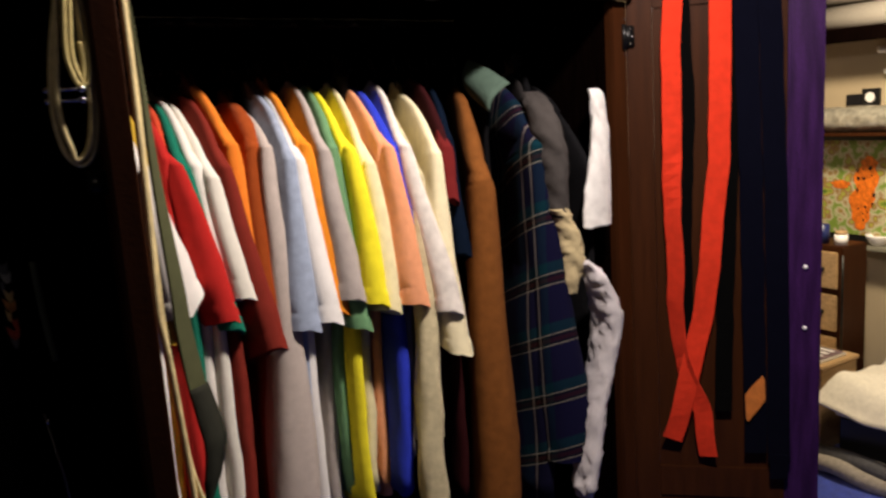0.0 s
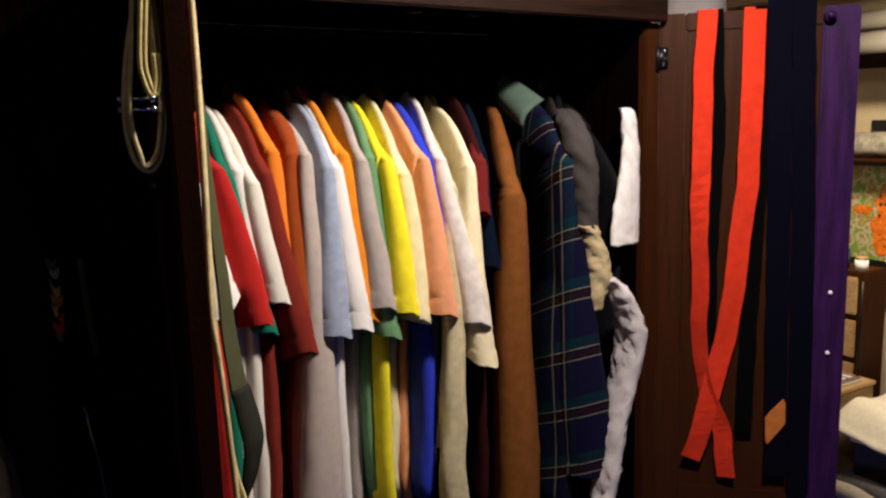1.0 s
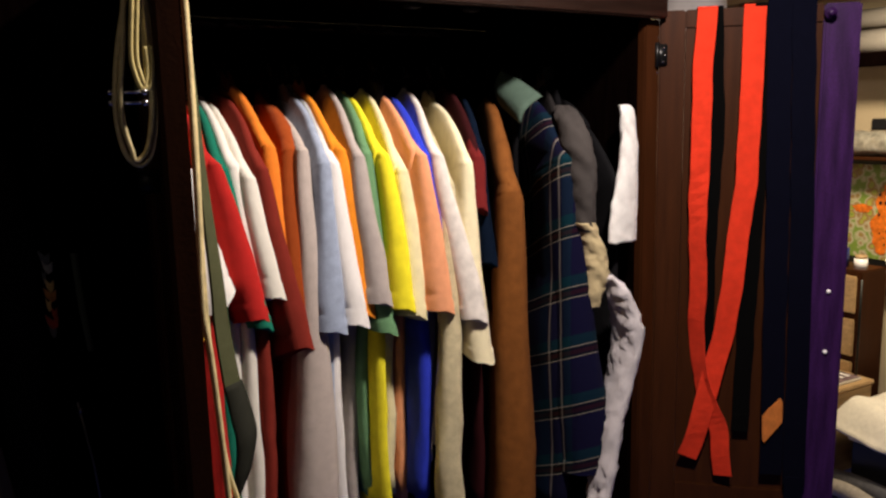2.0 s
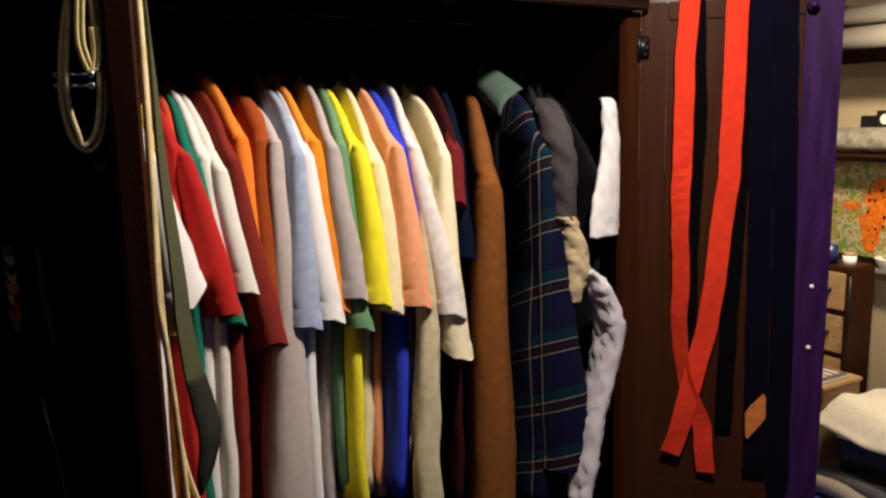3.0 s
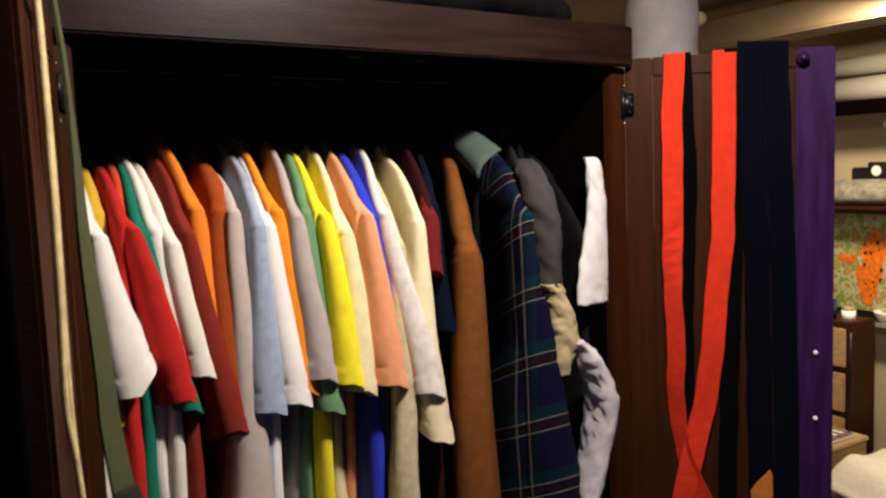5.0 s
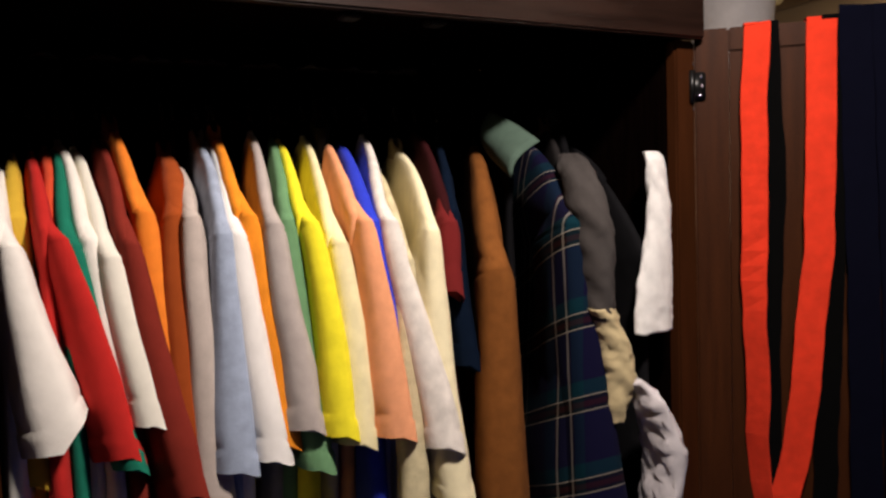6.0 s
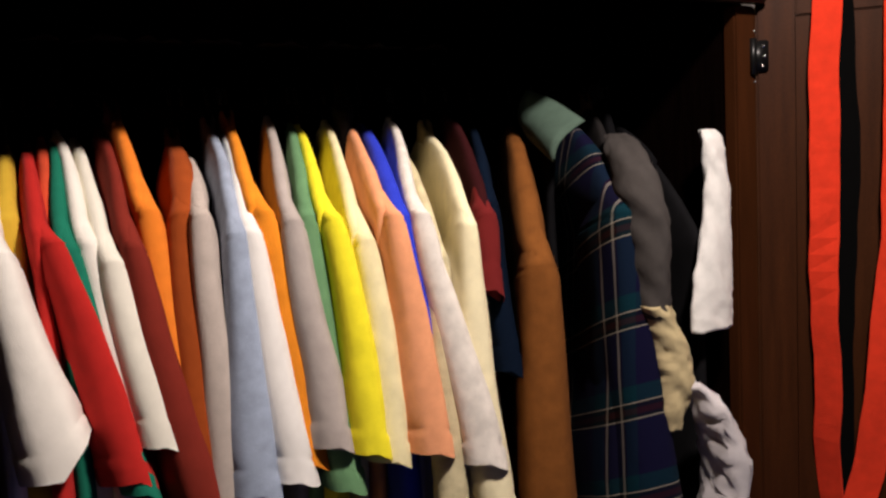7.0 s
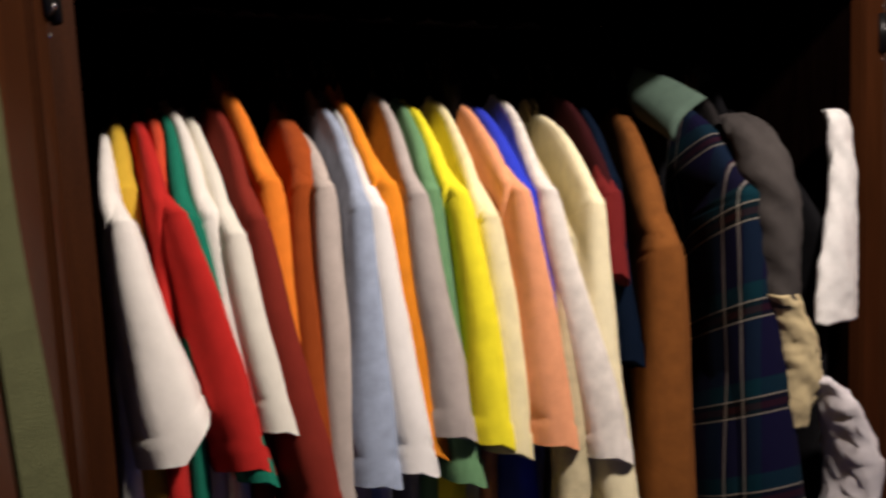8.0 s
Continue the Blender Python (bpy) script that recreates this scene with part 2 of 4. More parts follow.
# bright studs and a screw cup on the purple stile
for z in (1.221, 1.096):
    bm = bmesh.new()
    bmesh.ops.create_uvsphere(bm, u_segments=10, v_segments=8, radius=0.0046, matrix=RM @ Matrix.Translation((0.337, 0.001, z)))
    part("stud", bm, WHITE_PLASTIC, right_leaf, "small bright stud")
bm = bmesh.new()
tube(bm, [on_right(0.311, 1.759, 0.0), on_right(0.311, 1.759, 0.012)], 0.011, 14)
tube(bm, [on_right(0.311, 1.759, 0.012), on_right(0.311, 1.759, 0.020)], 0.006, 12)
part("peg", bm, WOOD_PURPLE_SHEEN, right_leaf)

# ---- straps over the right door ----
RED = fabric("red_webbing", (0.66, 0.038, 0.014), var=0.18)
NAVY = fabric("navy_webbing", (0.0022, 0.0025, 0.0075))
STRAP_SHADE = fabric("strap_shade_black", (0.002, 0.002, 0.002))
ORANGE_LEATHER = material("orange_leather", (0.55, 0.17, 0.03), rough=0.55, var=0.2, bump=0.3, size=40, fine=300)


def strap(name, rows, width, mat, label, parent=None, lift=0.004, over=True):
    """A strap laid over the right door's top; rows: place along the door, height, distance off it, turn."""
    top = rows[0]
    pts = []
    if over:
        pts += [(top[0], 1.60, -0.026, 0), (top[0], 1.766, -0.0255, 0), (top[0], 1.7815, -0.021, 0), (top[0], 1.783, -0.010, 0), (top[0], 1.7815, 0.001, 0)]
    pts += rows
    line = smooth_line([on_right(u, z, off) for u, z, off, _ in pts], 5)
    turn = np.interp(np.linspace(0, 1, len(line)), np.linspace(0, 1, len(pts)), [p[3] for p in pts])
    way, nrm = RM.to_3x3() @ Vector((1, 0, 0)), RM.to_3x3() @ Vector((0, 1, 0))
    ways = []
    for i, q in enumerate(line):
        along = line[min(i + 1, len(line) - 1)] - line[max(i - 1, 0)]
        w = way * math.cos(radians(turn[i])) + nrm * math.sin(radians(turn[i]))
        ways.append((w - along.normalized() * w.dot(along.normalized())))
    line = [q + way * (0.0035 * noise.noise(Vector((q.z * 16, width * 90, len(rows))))) + nrm * (0.0018 * noise.noise(Vector((q.z * 11, 3, len(rows)))) * (q.z < 1.72)) for q in line]
    return part(name, ribbon(bmesh.new(), line, ways, width, 0.0022), mat, parent, label, smooth=False)


red = thing("red_strap", "bright red webbing strap hung over the wardrobe door, ends crossed", "strap")
strap("webbing", [(0.090, 1.769, 0.004, 0), (0.085, 1.687, 0.01, 0), (0.084, 1.578, 0.014, 8), (0.083, 1.465, 0.016, -6), (0.082, 1.350, 0.018, 35), (0.086, 1.230, 0.018, 32),
                  (0.087, 1.113, 0.009, 40), (0.099, 1.035, 0.012, 45), (0.117, 0.977, 0.014, 20), (0.137, 0.918, 0.012, 10), (0.149, 0.818, 0.01, 15)], 0.037, RED, "", red)
strap("webbing", [(0.177, 1.768, 0.004, 0), (0.176, 1.630, 0.012, 0), (0.172, 1.464, 0.016, 0), (0.163, 1.350, 0.018, 0), (0.153, 1.233, 0.019, 0),
                  (0.136, 1.112, 0.014, 0), (0.110, 1.001, 0.018, 0), (0.091, 0.904, 0.016, -10), (0.074, 0.857, 0.014, -5)], 0.041, RED, "", red)
# Two black bands added as the shadows beside the red strap's ends.
black = thing("strap_shade", "thin black band standing in for the red strap's shadow", "strap", "black straps")
strap("webbing", [(0.104, 1.769, 0.0035, 0), (0.107, 1.702, 0.005, 0), (0.114, 1.516, 0.006, 0), (0.109, 1.382, 0.006, 0), (0.106, 1.243, 0.006, 0), (0.105, 1.132, 0.005, 0), (0.106, 0.948, 0.005, 0)], 0.030, STRAP_SHADE, "", black)
strap("stitched_end", [(0.105, 0.977, 0.0085, 0), (0.106, 0.957, 0.0085, 0), (0.106, 0.940, 0.0085, 0)], 0.028, STRAP_SHADE, "", black, over=False)
black = thing("strap_shade", "wide black band standing in for the red strap's shadow", "strap", "black straps")
strap("webbing", [(0.195, 1.768, 0.0035, 0), (0.196, 1.603, 0.005, 0), (0.192, 1.411, 0.006, 0), (0.187, 1.233, 0.006, 0), (0.182, 1.073, 0.005, 0), (0.180, 0.927, 0.005, 0)], 0.034, STRAP_SHADE, "", black)
strap("stitched_end", [(0.179, 0.956, 0.0085, 0), (0.180, 0.937, 0.0085, 0), (0.180, 0.919, 0.0085, 0)], 0.032, STRAP_SHADE, "", black, over=False)
navy_a = thing("navy_strap", "dark navy webbing strap with a leather patch, over the open door", "strap", "navy straps")
strap("webbing", [(0.222, 1.768, 0.004, 0), (0.231, 1.460, 0.01, 0), (0.237, 1.218, 0.012, 0), (0.244, 0.829, 0.011, 0)], 0.044, NAVY, "", navy_a)
navy_b = thing("navy_strap", "dark navy webbing strap hung over the open door", "strap", "navy straps")
strap("webbing", [(0.266, 1.765, 0.004, 0), (0.276, 1.460, 0.01, 0), (0.284, 1.121, 0.012, 0), (0.289, 0.808, 0.011, 0)], 0.043, NAVY, "", navy_b)
strap("stitched_end", [(0.289, 0.828, 0.0145, 0), (0.289, 0.799, 0.0145, 0), (0.290, 0.774, 0.0145, 0)], 0.036, NAVY, "", navy_b, over=False)
bm = bmesh.new()
loft(bm, [[on_right(u, z, off) for u, z in ((0.221, 0.956), (0.231, 0.972), (0.255, 0.999), (0.259, 0.991), (0.260, 0.948), (0.251, 0.934), (0.227, 0.901), (0.223, 0.907))] for off in (0.0145, 0.0185)])
part("leather_patch", bm, ORANGE_LEATHER, navy_a, "orange leather patch", smooth=False)


# ---- left door: cords, strap ----
def on_left(u, z, off=0.0):
    return LM @ Vector((u, off, z))


CORD = material("cream_cord", (0.68, 0.56, 0.27), rough=0.7, var=0.2, bump=0.3, size=80, fine=700)
YELLOW_CORD = material("pale_yellow_cord", (0.66, 0.54, 0.20), rough=0.6, var=0.15, bump=0.2, size=80, fine=700)
OLIVE = fabric("olive_webbing", (0.070, 0.075, 0.034))
GREY_CLOTH = fabric("charcoal_cloth", (0.026, 0.027, 0.020))
TAN = material("tan_leather", (0.42, 0.32, 0.15), rough=0.6, var=0.2, bump=0.3, size=40, fine=300)

olive = thing("olive_strap", "olive green webbing strap with a charcoal end, over the door", "strap")
rows = ((0.293, 1.615, -0.032), (0.292, 1.777, -0.028), (0.291, 1.789, -0.014), (0.289, 1.783, 0.008), (0.288, 1.704, 0.018), (0.286, 1.615, 0.023), (0.287, 1.525, 0.025), (0.286, 1.408, 0.029), (0.286, 1.362, 0.033), (0.285, 1.289, 0.043))
line = smooth_line([on_left(u, z, off + (0.0025 * math.sin(z * 23) if 0.02 < off < 0.045 else 0)) for u, z, off in rows], 6)
twist = [min(1.0, max(0.0, (1.66 - q.z) / 0.36)) for q in line]
part("webbing", ribbon(bmesh.new(), line, [Vector((0.30 + 0.55 * f, 0.95 - 0.45 * f, 0)) for f in twist], 0.025, 0.003), OLIVE, olive, smooth=False)
line = smooth_line([on_left(u, z, off) for u, z, off in ((0.286, 1.298, 0.041), (0.284, 1.261, 0.048), (0.284, 1.232, 0.052), (0.285, 1.197, 0.046), (0.286, 1.165, 0.037))], 6)
wide = np.interp(np.linspace(0, 1, len(line)), (0, 0.25, 0.5, 0.8, 1), (0.031, 0.037, 0.037, 0.028, 0.008))
rings = []
for q, w in zip(line, wide):
    a, d = Vector((0.8, 0.6, 0)) * w / 2, Vector((0.6, -0.8, 0)) * 0.003
    rings.append([q - a - d * 0.6, q - d, q + a - d * 0.6, q + a + d * 0.6, q + d, q - a + d * 0.6])
part("shoulder_pad", loft(bmesh.new(), rings), GREY_CLOTH, olive, "charcoal padded end")

cord = thing("hanging_straps", "cream cords with a leather loop hung over the open door", "strap")
rows = ((0.414, 1.617, -0.027), (0.414, 1.778, -0.024), (0.412, 1.785, -0.010), (0.411, 1.778, 0.006), (0.410, 1.691, 0.008), (0.410, 1.600, 0.008), (0.410, 1.503, 0.007), (0.411, 1.414, 0.005), (0.410, 1.370, 0.009), (0.410, 1.280, 0.014), (0.409, 1.180, 0.018), (0.409, 1.080, 0.021))
part("cord", tube(bmesh.new(), smooth_line([on_left(u, z, off) for u, z, off in rows], 5), 0.0030), CORD, cord)
rows = ((0.410, 1.617, -0.027), (0.411, 1.778, -0.025), (0.409, 1.785, -0.011), (0.407, 1.778, 0.006), (0.407, 1.617, 0.010), (0.407, 1.414, 0.008), (0.407, 1.307, 0.013), (0.406, 1.252, 0.018), (0.405, 1.203, 0.030), (0.404, 1.175, 0.038), (0.404, 1.134, 0.035), (0.405, 1.080, 0.027))
part("cord", tube(bmesh.new(), smooth_line([on_left(u, z, off) for u, z, off in rows], 5), 0.0024), CORD, cord)
line = smooth_line([on_left(u, z, off) for u, z, off in ((0.406, 1.171, 0.027), (0.406, 1.134, 0.028), (0.406, 1.062, 0.026), (0.407, 0.970, 0.024))], 5)
wide = np.interp(np.linspace(0, 1, len(line)), (0, 0.3, 0.7, 1), (0.012, 0.026, 0.024, 0.030))
rings = []
for q, w in zip(line, wide):
    a, d = Vector((0.85, 0.53, 0)) * w / 2, Vector((0.53, -0.85, 0)) * 0.002
    rings.append([q - a - d, q - d * 1.4, q + a - d, q + a + d, q + d * 1.4, q - a + d])
part("leather_end", loft(bmesh.new(), rings), TAN, cord, "tan leather end piece")

# cable bundle on the outer face, on a hook
cable = thing("cable_bundle", "looped cream cable tied and hung on the door's outer face", "cable")
for dx, dz, dy in ((0.0, 0.0, 0.0), (0.0035, 0.004, -0.003)):
    loop = ((0.2897, 1.7776), (0.2818, 1.7040), (0.2688, 1.6417), (0.2640, 1.6044), (0.2640, 1.5793), (0.2688, 1.5577), (0.2788, 1.5490), (0.2884, 1.5585), (0.2940, 1.5854), (0.2953, 1.6174), (0.2940, 1.6590), (0.2914, 1.7213), (0.2923, 1.7776))
    pts = [(x + dx * (1 if x < 0.276 else -1), 0.735 + dy, z + dz) for x, z in loop]
    part("loop", tube(bmesh.new(), smooth_line(pts, 6), 0.0022), CORD, cable)
for dx in (0.0, 0.004):
    pts = [(x + dx, 0.728, z) for x, z in ((0.2923, 1.7776), (0.2818, 1.6867), (0.2771, 1.6391), (0.2788, 1.6226), (0.2827, 1.6114), (0.2862, 1.6139), (0.2884, 1.6278), (0.2879, 1.6434))]
    part("loop", tube(bmesh.new(), smooth_line(pts, 6), 0.0020), YELLOW_CORD, cable)
bm = bmesh.new()
for dz in (0.0, 0.0085):
    tube(bm, [(0.2605, 0.7365, 1.599 + dz), (0.2840, 0.725, 1.599 + dz)], 0.0013)
    bmesh.ops.create_uvsphere(bm, u_segments=8, v_segments=6, radius=0.0030, matrix=Matrix.Translation((0.2840, 0.725, 1.599 + dz)))
    bmesh.ops.create_uvsphere(bm, u_segments=8, v_segments=6, radius=0.0026, matrix=Matrix.Translation((0.2605, 0.7365, 1.599 + dz)))
bm2 = bmesh.new()
tube(bm2, [(0.280, 0.738, 1.772), (0.292, 0.742, 1.779), (0.302, 0.748, 1.776)], 0.004)
part("cable_hook", bm2, BLACK_METAL, cable)
part("plug", bm, CHROME, cable, "bright metal plug pins")
bm = bmesh.new()
tube(bm, [on_left(0.332, 1.527, -0.020), on_left(0.332, 1.527, -0.040)], 0.012, 12)
part("knob", bm, BLACK_METAL, left_leaf, "small dark door knob")

# ---- clothes ----
ROD_Y = 1.42
HANGER = material("dark_plastic", (0.03, 0.025, 0.022), rough=0.4, var=0.1, bump=0.05)


def make_hanger():
    h = thing("coat_hanger", "dark plastic coat hanger with a metal hook on the rail", "hanger", "hangers on the rail")
    pts = [(0, 0.0, -0.10), (0, 0, -0.02), (0, 0.012, 0.0), (0, 0.010, 0.016), (0, 0, 0.022), (0, -0.012, 0.014), (0, -0.014, 0.002)]
    part("hook", tube(bmesh.new(), smooth_line(pts, 5), 0.0020, 6), DULL_METAL, h)
    part("shoulder_bar", tube(bmesh.new(), smooth_line([(0, -0.10, -0.19), (0, -0.05, -0.135), (0, 0, -0.10), (0, 0.05, -0.135), (0, 0.10, -0.19)], 5), 0.0045, 6), HANGER, h)
    return h


first_hanger = make_hanger()
first_hanger.matrix_basis = pose(0.452, ROD_Y, 1.657)
count = 0


def front(x):
    """How far forward the sleeves hang along the rail."""
    return 1.219 - 0.17 * min(max(x - 0.577, -0.1), 0.35)


def garment(name, label, mat, neck, seam, hem, length=0.76, sleeve=0.12, thick=0.016, group="shirts on the rail", category="shirt",
            collar=None, flare=0.0, slump=0.0, body_mat=None, reach=0.0, hem_back=0.0, wrinkle=0.008, taper=0.0, puff=1.0, inset=0.0, lap=0.016, back=0.0):
    """One garment on its hanger. neck: x and z at the rail; seam: x and z of the front shoulder seam; hem: x and z of the front sleeve's end."""
    global count
    count += 1
    rnd = random.Random(count * 7 + 3)
    ph = rnd.uniform(0, 20)
    hem_back += rnd.uniform(-0.010, 0.018)
    length += rnd.uniform(-0.05, 0.05)
    bow = rnd.uniform(-0.006, 0.006)
    root = thing(name, label, category, group)
    base = Vector((neck[0], ROD_Y, 0))
    fw = Vector((seam[0], ROD_Y - reach if reach else front(seam[0]) + back, 0)) - base
    reach = fw.length
    fw.normalize()
    sd = Vector((-fw.y, fw.x, 0))
    if sd.x < 0:
        sd = -sd
    zn, zs = neck[1], seam[1]

    def shoulder(u):
        return zn - (zn - zs) * min(1.0, max(0.0, u / reach)) ** 2.1

    def wave(u, z, amp):
        """Cloth relief: slow swells, and long creases that run down from the shoulder."""
        q = noise.noise(Vector((u * 8 + ph, z * 2.6, ph)))
        r = noise.noise(Vector((u * 34 + z * 9 + ph, z * 3.0, ph + 5)))
        c = abs(noise.noise(Vector((u * 17 - z * 6 + ph, z * 2.2, ph + 11))))
        k = noise.noise(Vector((u * 60 + ph, z * 42 + u * 20, ph + 2)))
        return amp * (1.2 * q + 0.42 * r - 0.75 * c + 0.10 * k)

    n = 36
    levels = [(shoulder(reach * a) + (0.006 if a < 0.08 else 0), reach * a, b * max(1.0, thick / 0.014)) for a, b in ((0.05, 0.003), (0.10, 0.004), (0.18, 0.005), (0.28, 0.006), (0.40, 0.007), (0.52, 0.008), (0.64, 0.010), (0.76, 0.012), (0.86, 0.013), (0.93, 0.013), (0.975, 0.012))]
    for k in range(1, 17):
        f = k / 16
        levels.append((zs - (zs - zn + length) * f, reach - 0.020 + flare * f - inset * min(1, f * 2), 0.010 + (1.25 * thick - 0.010) * min(1, 2 * f)))
    rings = []
    for z, a, b in levels:
        ring = []
        f = max(0, (zs - z) / 0.6)
        for k in range(n):
            th = 2 * math.pi * k / n
            u = a * math.copysign(abs(math.cos(th)) ** 0.8, math.cos(th))
            w = b * math.copysign(abs(math.sin(th)) ** 0.65, math.sin(th))
            w += wave(u, z, wrinkle * (0.25 + 1.5 * f)) + slump * f
            ring.append(base + fw * u + sd * w + Vector((0, 0, z + 0.006 * noise.noise(Vector((u * 7, ph, 1))) * f)))
        rings.append(ring)
    bm = bmesh.new()
    loft(bm, rings)
    part("body", bm, body_mat or mat, root)

    for sign in (1, -1):
        if sleeve <= 0:
            break
        xh, zh = hem
        spread = 0.018
        drift = (xh - base.x - fw.x * (reach + spread)) / sd.x
        rings = []
        fall = max(0.08, zs - zh)
        steps = 20 if fall < 0.4 else 34
        band = 1 - 0.021 / fall
        cap = min(0.3, 0.045 / fall)
        ts = sorted([k / steps for k in range(steps + 1)] + [band - 0.004 / fall, band - 0.0015 / fall, band + 0.0015 / fall, 0.12 * cap, 0.3 * cap, 0.5 * cap, 0.75 * cap, 1.06 * cap, 1.12 * cap, 1.18 * cap])
        m = 32
        for t in [*ts, 1.0, 1.0 - 0.06 / fall]:
            inside = len(rings) >= len(ts)
            s = min(1, t / cap)
            f = max(0, (t - cap) / (1 - cap))
            out = reach - 0.040 * (1 - s) ** 1.6 + spread * f
            wide = (0.014 + (0.80 * sleeve - 0.014) * s ** 0.8 + 0.20 * sleeve * f) * (1 - taper * max(0, t - 0.5) * 2)
            inn = out - wide
            thin = 0.013 * max(1.0, thick / 0.014) * (0.30 + 0.70 * min(1, t / (1.3 * cap)) ** 0.6) + 0.006 * t + 0.012 * (puff - 1) * min(1, t * 1.3) ** 1.5
            if t > band:
                thin += 0.0012
            elif t >= band - 0.0045 / fall:
                thin -= 0.0012
            if abs(t - 1.12 * cap) < 0.03 * cap:
                thin -= 0.0016
            if inside:
                thin, out, inn = max(0.002, thin - 0.003), out - 0.004, inn + 0.004
            ring = []
            for k in range(m):
                th = 2 * math.pi * k / m
                u = (out + inn) / 2 + (out - inn) / 2 * math.copysign(abs(math.cos(th)) ** 0.8, math.cos(th))
                e = (out - u) / max(wide, 0.01)
                top = shoulder(out) - 0.004 + 0.006 * s - 0.045 * e * s
                z = top + (zh - shoulder(reach) - 0.003) * f - hem_back * e * t + 0.040 * e * s * f
                w = thin * math.copysign(abs(math.sin(th)) ** 0.65, math.sin(th)) + drift * t * (1 - 0.45 * e) + wave(u + sign, z, wrinkle * (0.35 + 0.85 * t))
                w += bow * math.sin(math.pi * t)
                z -= lap * max(0.0, math.sin(th)) ** 0.6 * t ** 3
                ring.append(base + fw * (u * sign) + sd * w + Vector((0, 0, z)))
            rings.append(ring)
        bm = bmesh.new()
        loft(bm, rings[:-2], caps=False)
        loft(bm, rings[-2:])
        part("sleeve", bm, mat, root)
    if collar:
        bm = bmesh.new()
        rings = []
        for z, a, b in ((0.004, 0.020, 0.004), (0.022, 0.026, 0.006), (0.016, 0.040, 0.009), (-0.010, 0.062, 0.0095)):
            rings.append([base + fw * (a * math.cos(th)) + sd * (b * math.sin(th)) + Vector((0, 0, zn + z - 0.016 * max(0, math.cos(th)) ** 2))
                          for th in np.linspace(0, 2 * math.pi, 20, endpoint=False)])
        loft(bm, rings, caps=False)
        part("collar", bm, collar, root)
    if count > 1:
        copy_thing(first_hanger, pose(neck[0], ROD_Y, 1.657, 0, 0, math.degrees(math.atan2(fw.x, -fw.y))))
    return root


F = fabric
garment("white_t_shirt", "plain white cotton T-shirt hung at the rail's end", F("white_cotton", (0.84, 0.81, 0.74), var=0.07), (0.463, 1.600), (0.448, 1.515), (0.489, 1.300), sleeve=0.17, hem_back=0.03, puff=2.2, lap=-0.045, back=-0.012)
garment("yellow_t_shirt", "mustard yellow cotton T-shirt on a hanger", F("mustard_cotton", (0.62, 0.40, 0.04)), (0.475, 1.613), (0.466, 1.542), (0.465, 1.253), sleeve=0.10, back=0.045)
garment("red_t_shirt", "bright red cotton T-shirt with a wide sleeve", F("red_cotton", (0.48, 0.022, 0.018)), (0.495, 1.614), (0.490, 1.521), (0.554, 1.279), sleeve=0.155, hem_back=0.02, puff=1.5)
garment("coral_t_shirt", "coral red cotton T-shirt on a hanger", F("coral_cotton", (0.62, 0.075, 0.03)), (0.511, 1.620), (0.503, 1.522), (0.546, 1.296), sleeve=0.10, back=0.03)
garment("green_t_shirt", "teal green cotton T-shirt beside the red ones", F("teal_cotton", (0.012, 0.17, 0.105)), (0.524, 1.622), (0.508, 1.512), (0.563, 1.265), sleeve=0.155, hem_back=0.02, back=0.006)
garment("white_polo_shirt", "white cotton polo shirt with hemmed sleeves", F("white_knit", (0.84, 0.81, 0.73), var=0.07), (0.526, 1.628), (0.528, 1.516), (0.567, 1.314), sleeve=0.13, puff=1.15, back=0.012)
garment("white_shirt", "off-white cotton shirt with hemmed sleeves", F("offwhite_knit", (0.80, 0.77, 0.66), var=0.07), (0.543, 1.619), (0.546, 1.497), (0.579, 1.311), sleeve=0.13, puff=1.3)
garment("maroon_shirt", "maroon cotton shirt with a wide sleeve", F("maroon_cotton", (0.20, 0.024, 0.015)), (0.571, 1.628), (0.568, 1.509), (0.619, 1.225), sleeve=0.17, hem_back=0.05, puff=1.9)
garment("orange_shirt", "orange cotton shirt with a dark red collar", F("orange_cotton", (0.80, 0.22, 0.025)), (0.586, 1.646), (0.585, 1.543), (0.617, 1.260), sleeve=0.09, collar=F("oxblood", (0.13, 0.02, 0.015)), inset=0.09, back=0.02)
garment("rust_shirt", "rust orange long shirt on a hanger", F("rust_cotton", (0.34, 0.066, 0.012)), (0.653, 1.613), (0.627, 1.538), (0.621, 1.259), sleeve=0.10, thick=0.024, collar=F("brown_rib", (0.10, 0.04, 0.03)), back=0.018)
garment("pale_grey_sweatshirt", "pale pinkish grey sweatshirt with long loose sleeves", F("pale_pink", (0.50, 0.43, 0.38)), (0.667, 1.598), (0.635, 1.537), (0.632, 0.900), sleeve=0.125, flare=0.0, taper=0.30, puff=2.5, length=0.62, inset=0.08, back=0.004)
garment("light_blue_shirt", "light blue denim shirt with a seamed shoulder", F("chambray", (0.33, 0.39, 0.50), var=0.22), (0.697, 1.627), (0.668, 1.515), (0.670, 1.246), sleeve=0.15, collar=F("grey_rib", (0.16, 0.14, 0.16)), puff=1.9)
garment("white_shirt", "white cotton shirt beside the light blue one", F("white_poplin", (0.82, 0.80, 0.76), var=0.07), (0.713, 1.625), (0.680, 1.514), (0.705, 1.252), sleeve=0.13, puff=1.5, inset=0.0, back=0.002)
garment("amber_shirt", "amber orange shirt on a hanger", F("amber_cotton", (0.82, 0.27, 0.02)), (0.720, 1.634), (0.689, 1.534), (0.726, 1.263), sleeve=0.115, collar=F("amber_rib", (0.35, 0.10, 0.02)), inset=0.09, back=0.012)
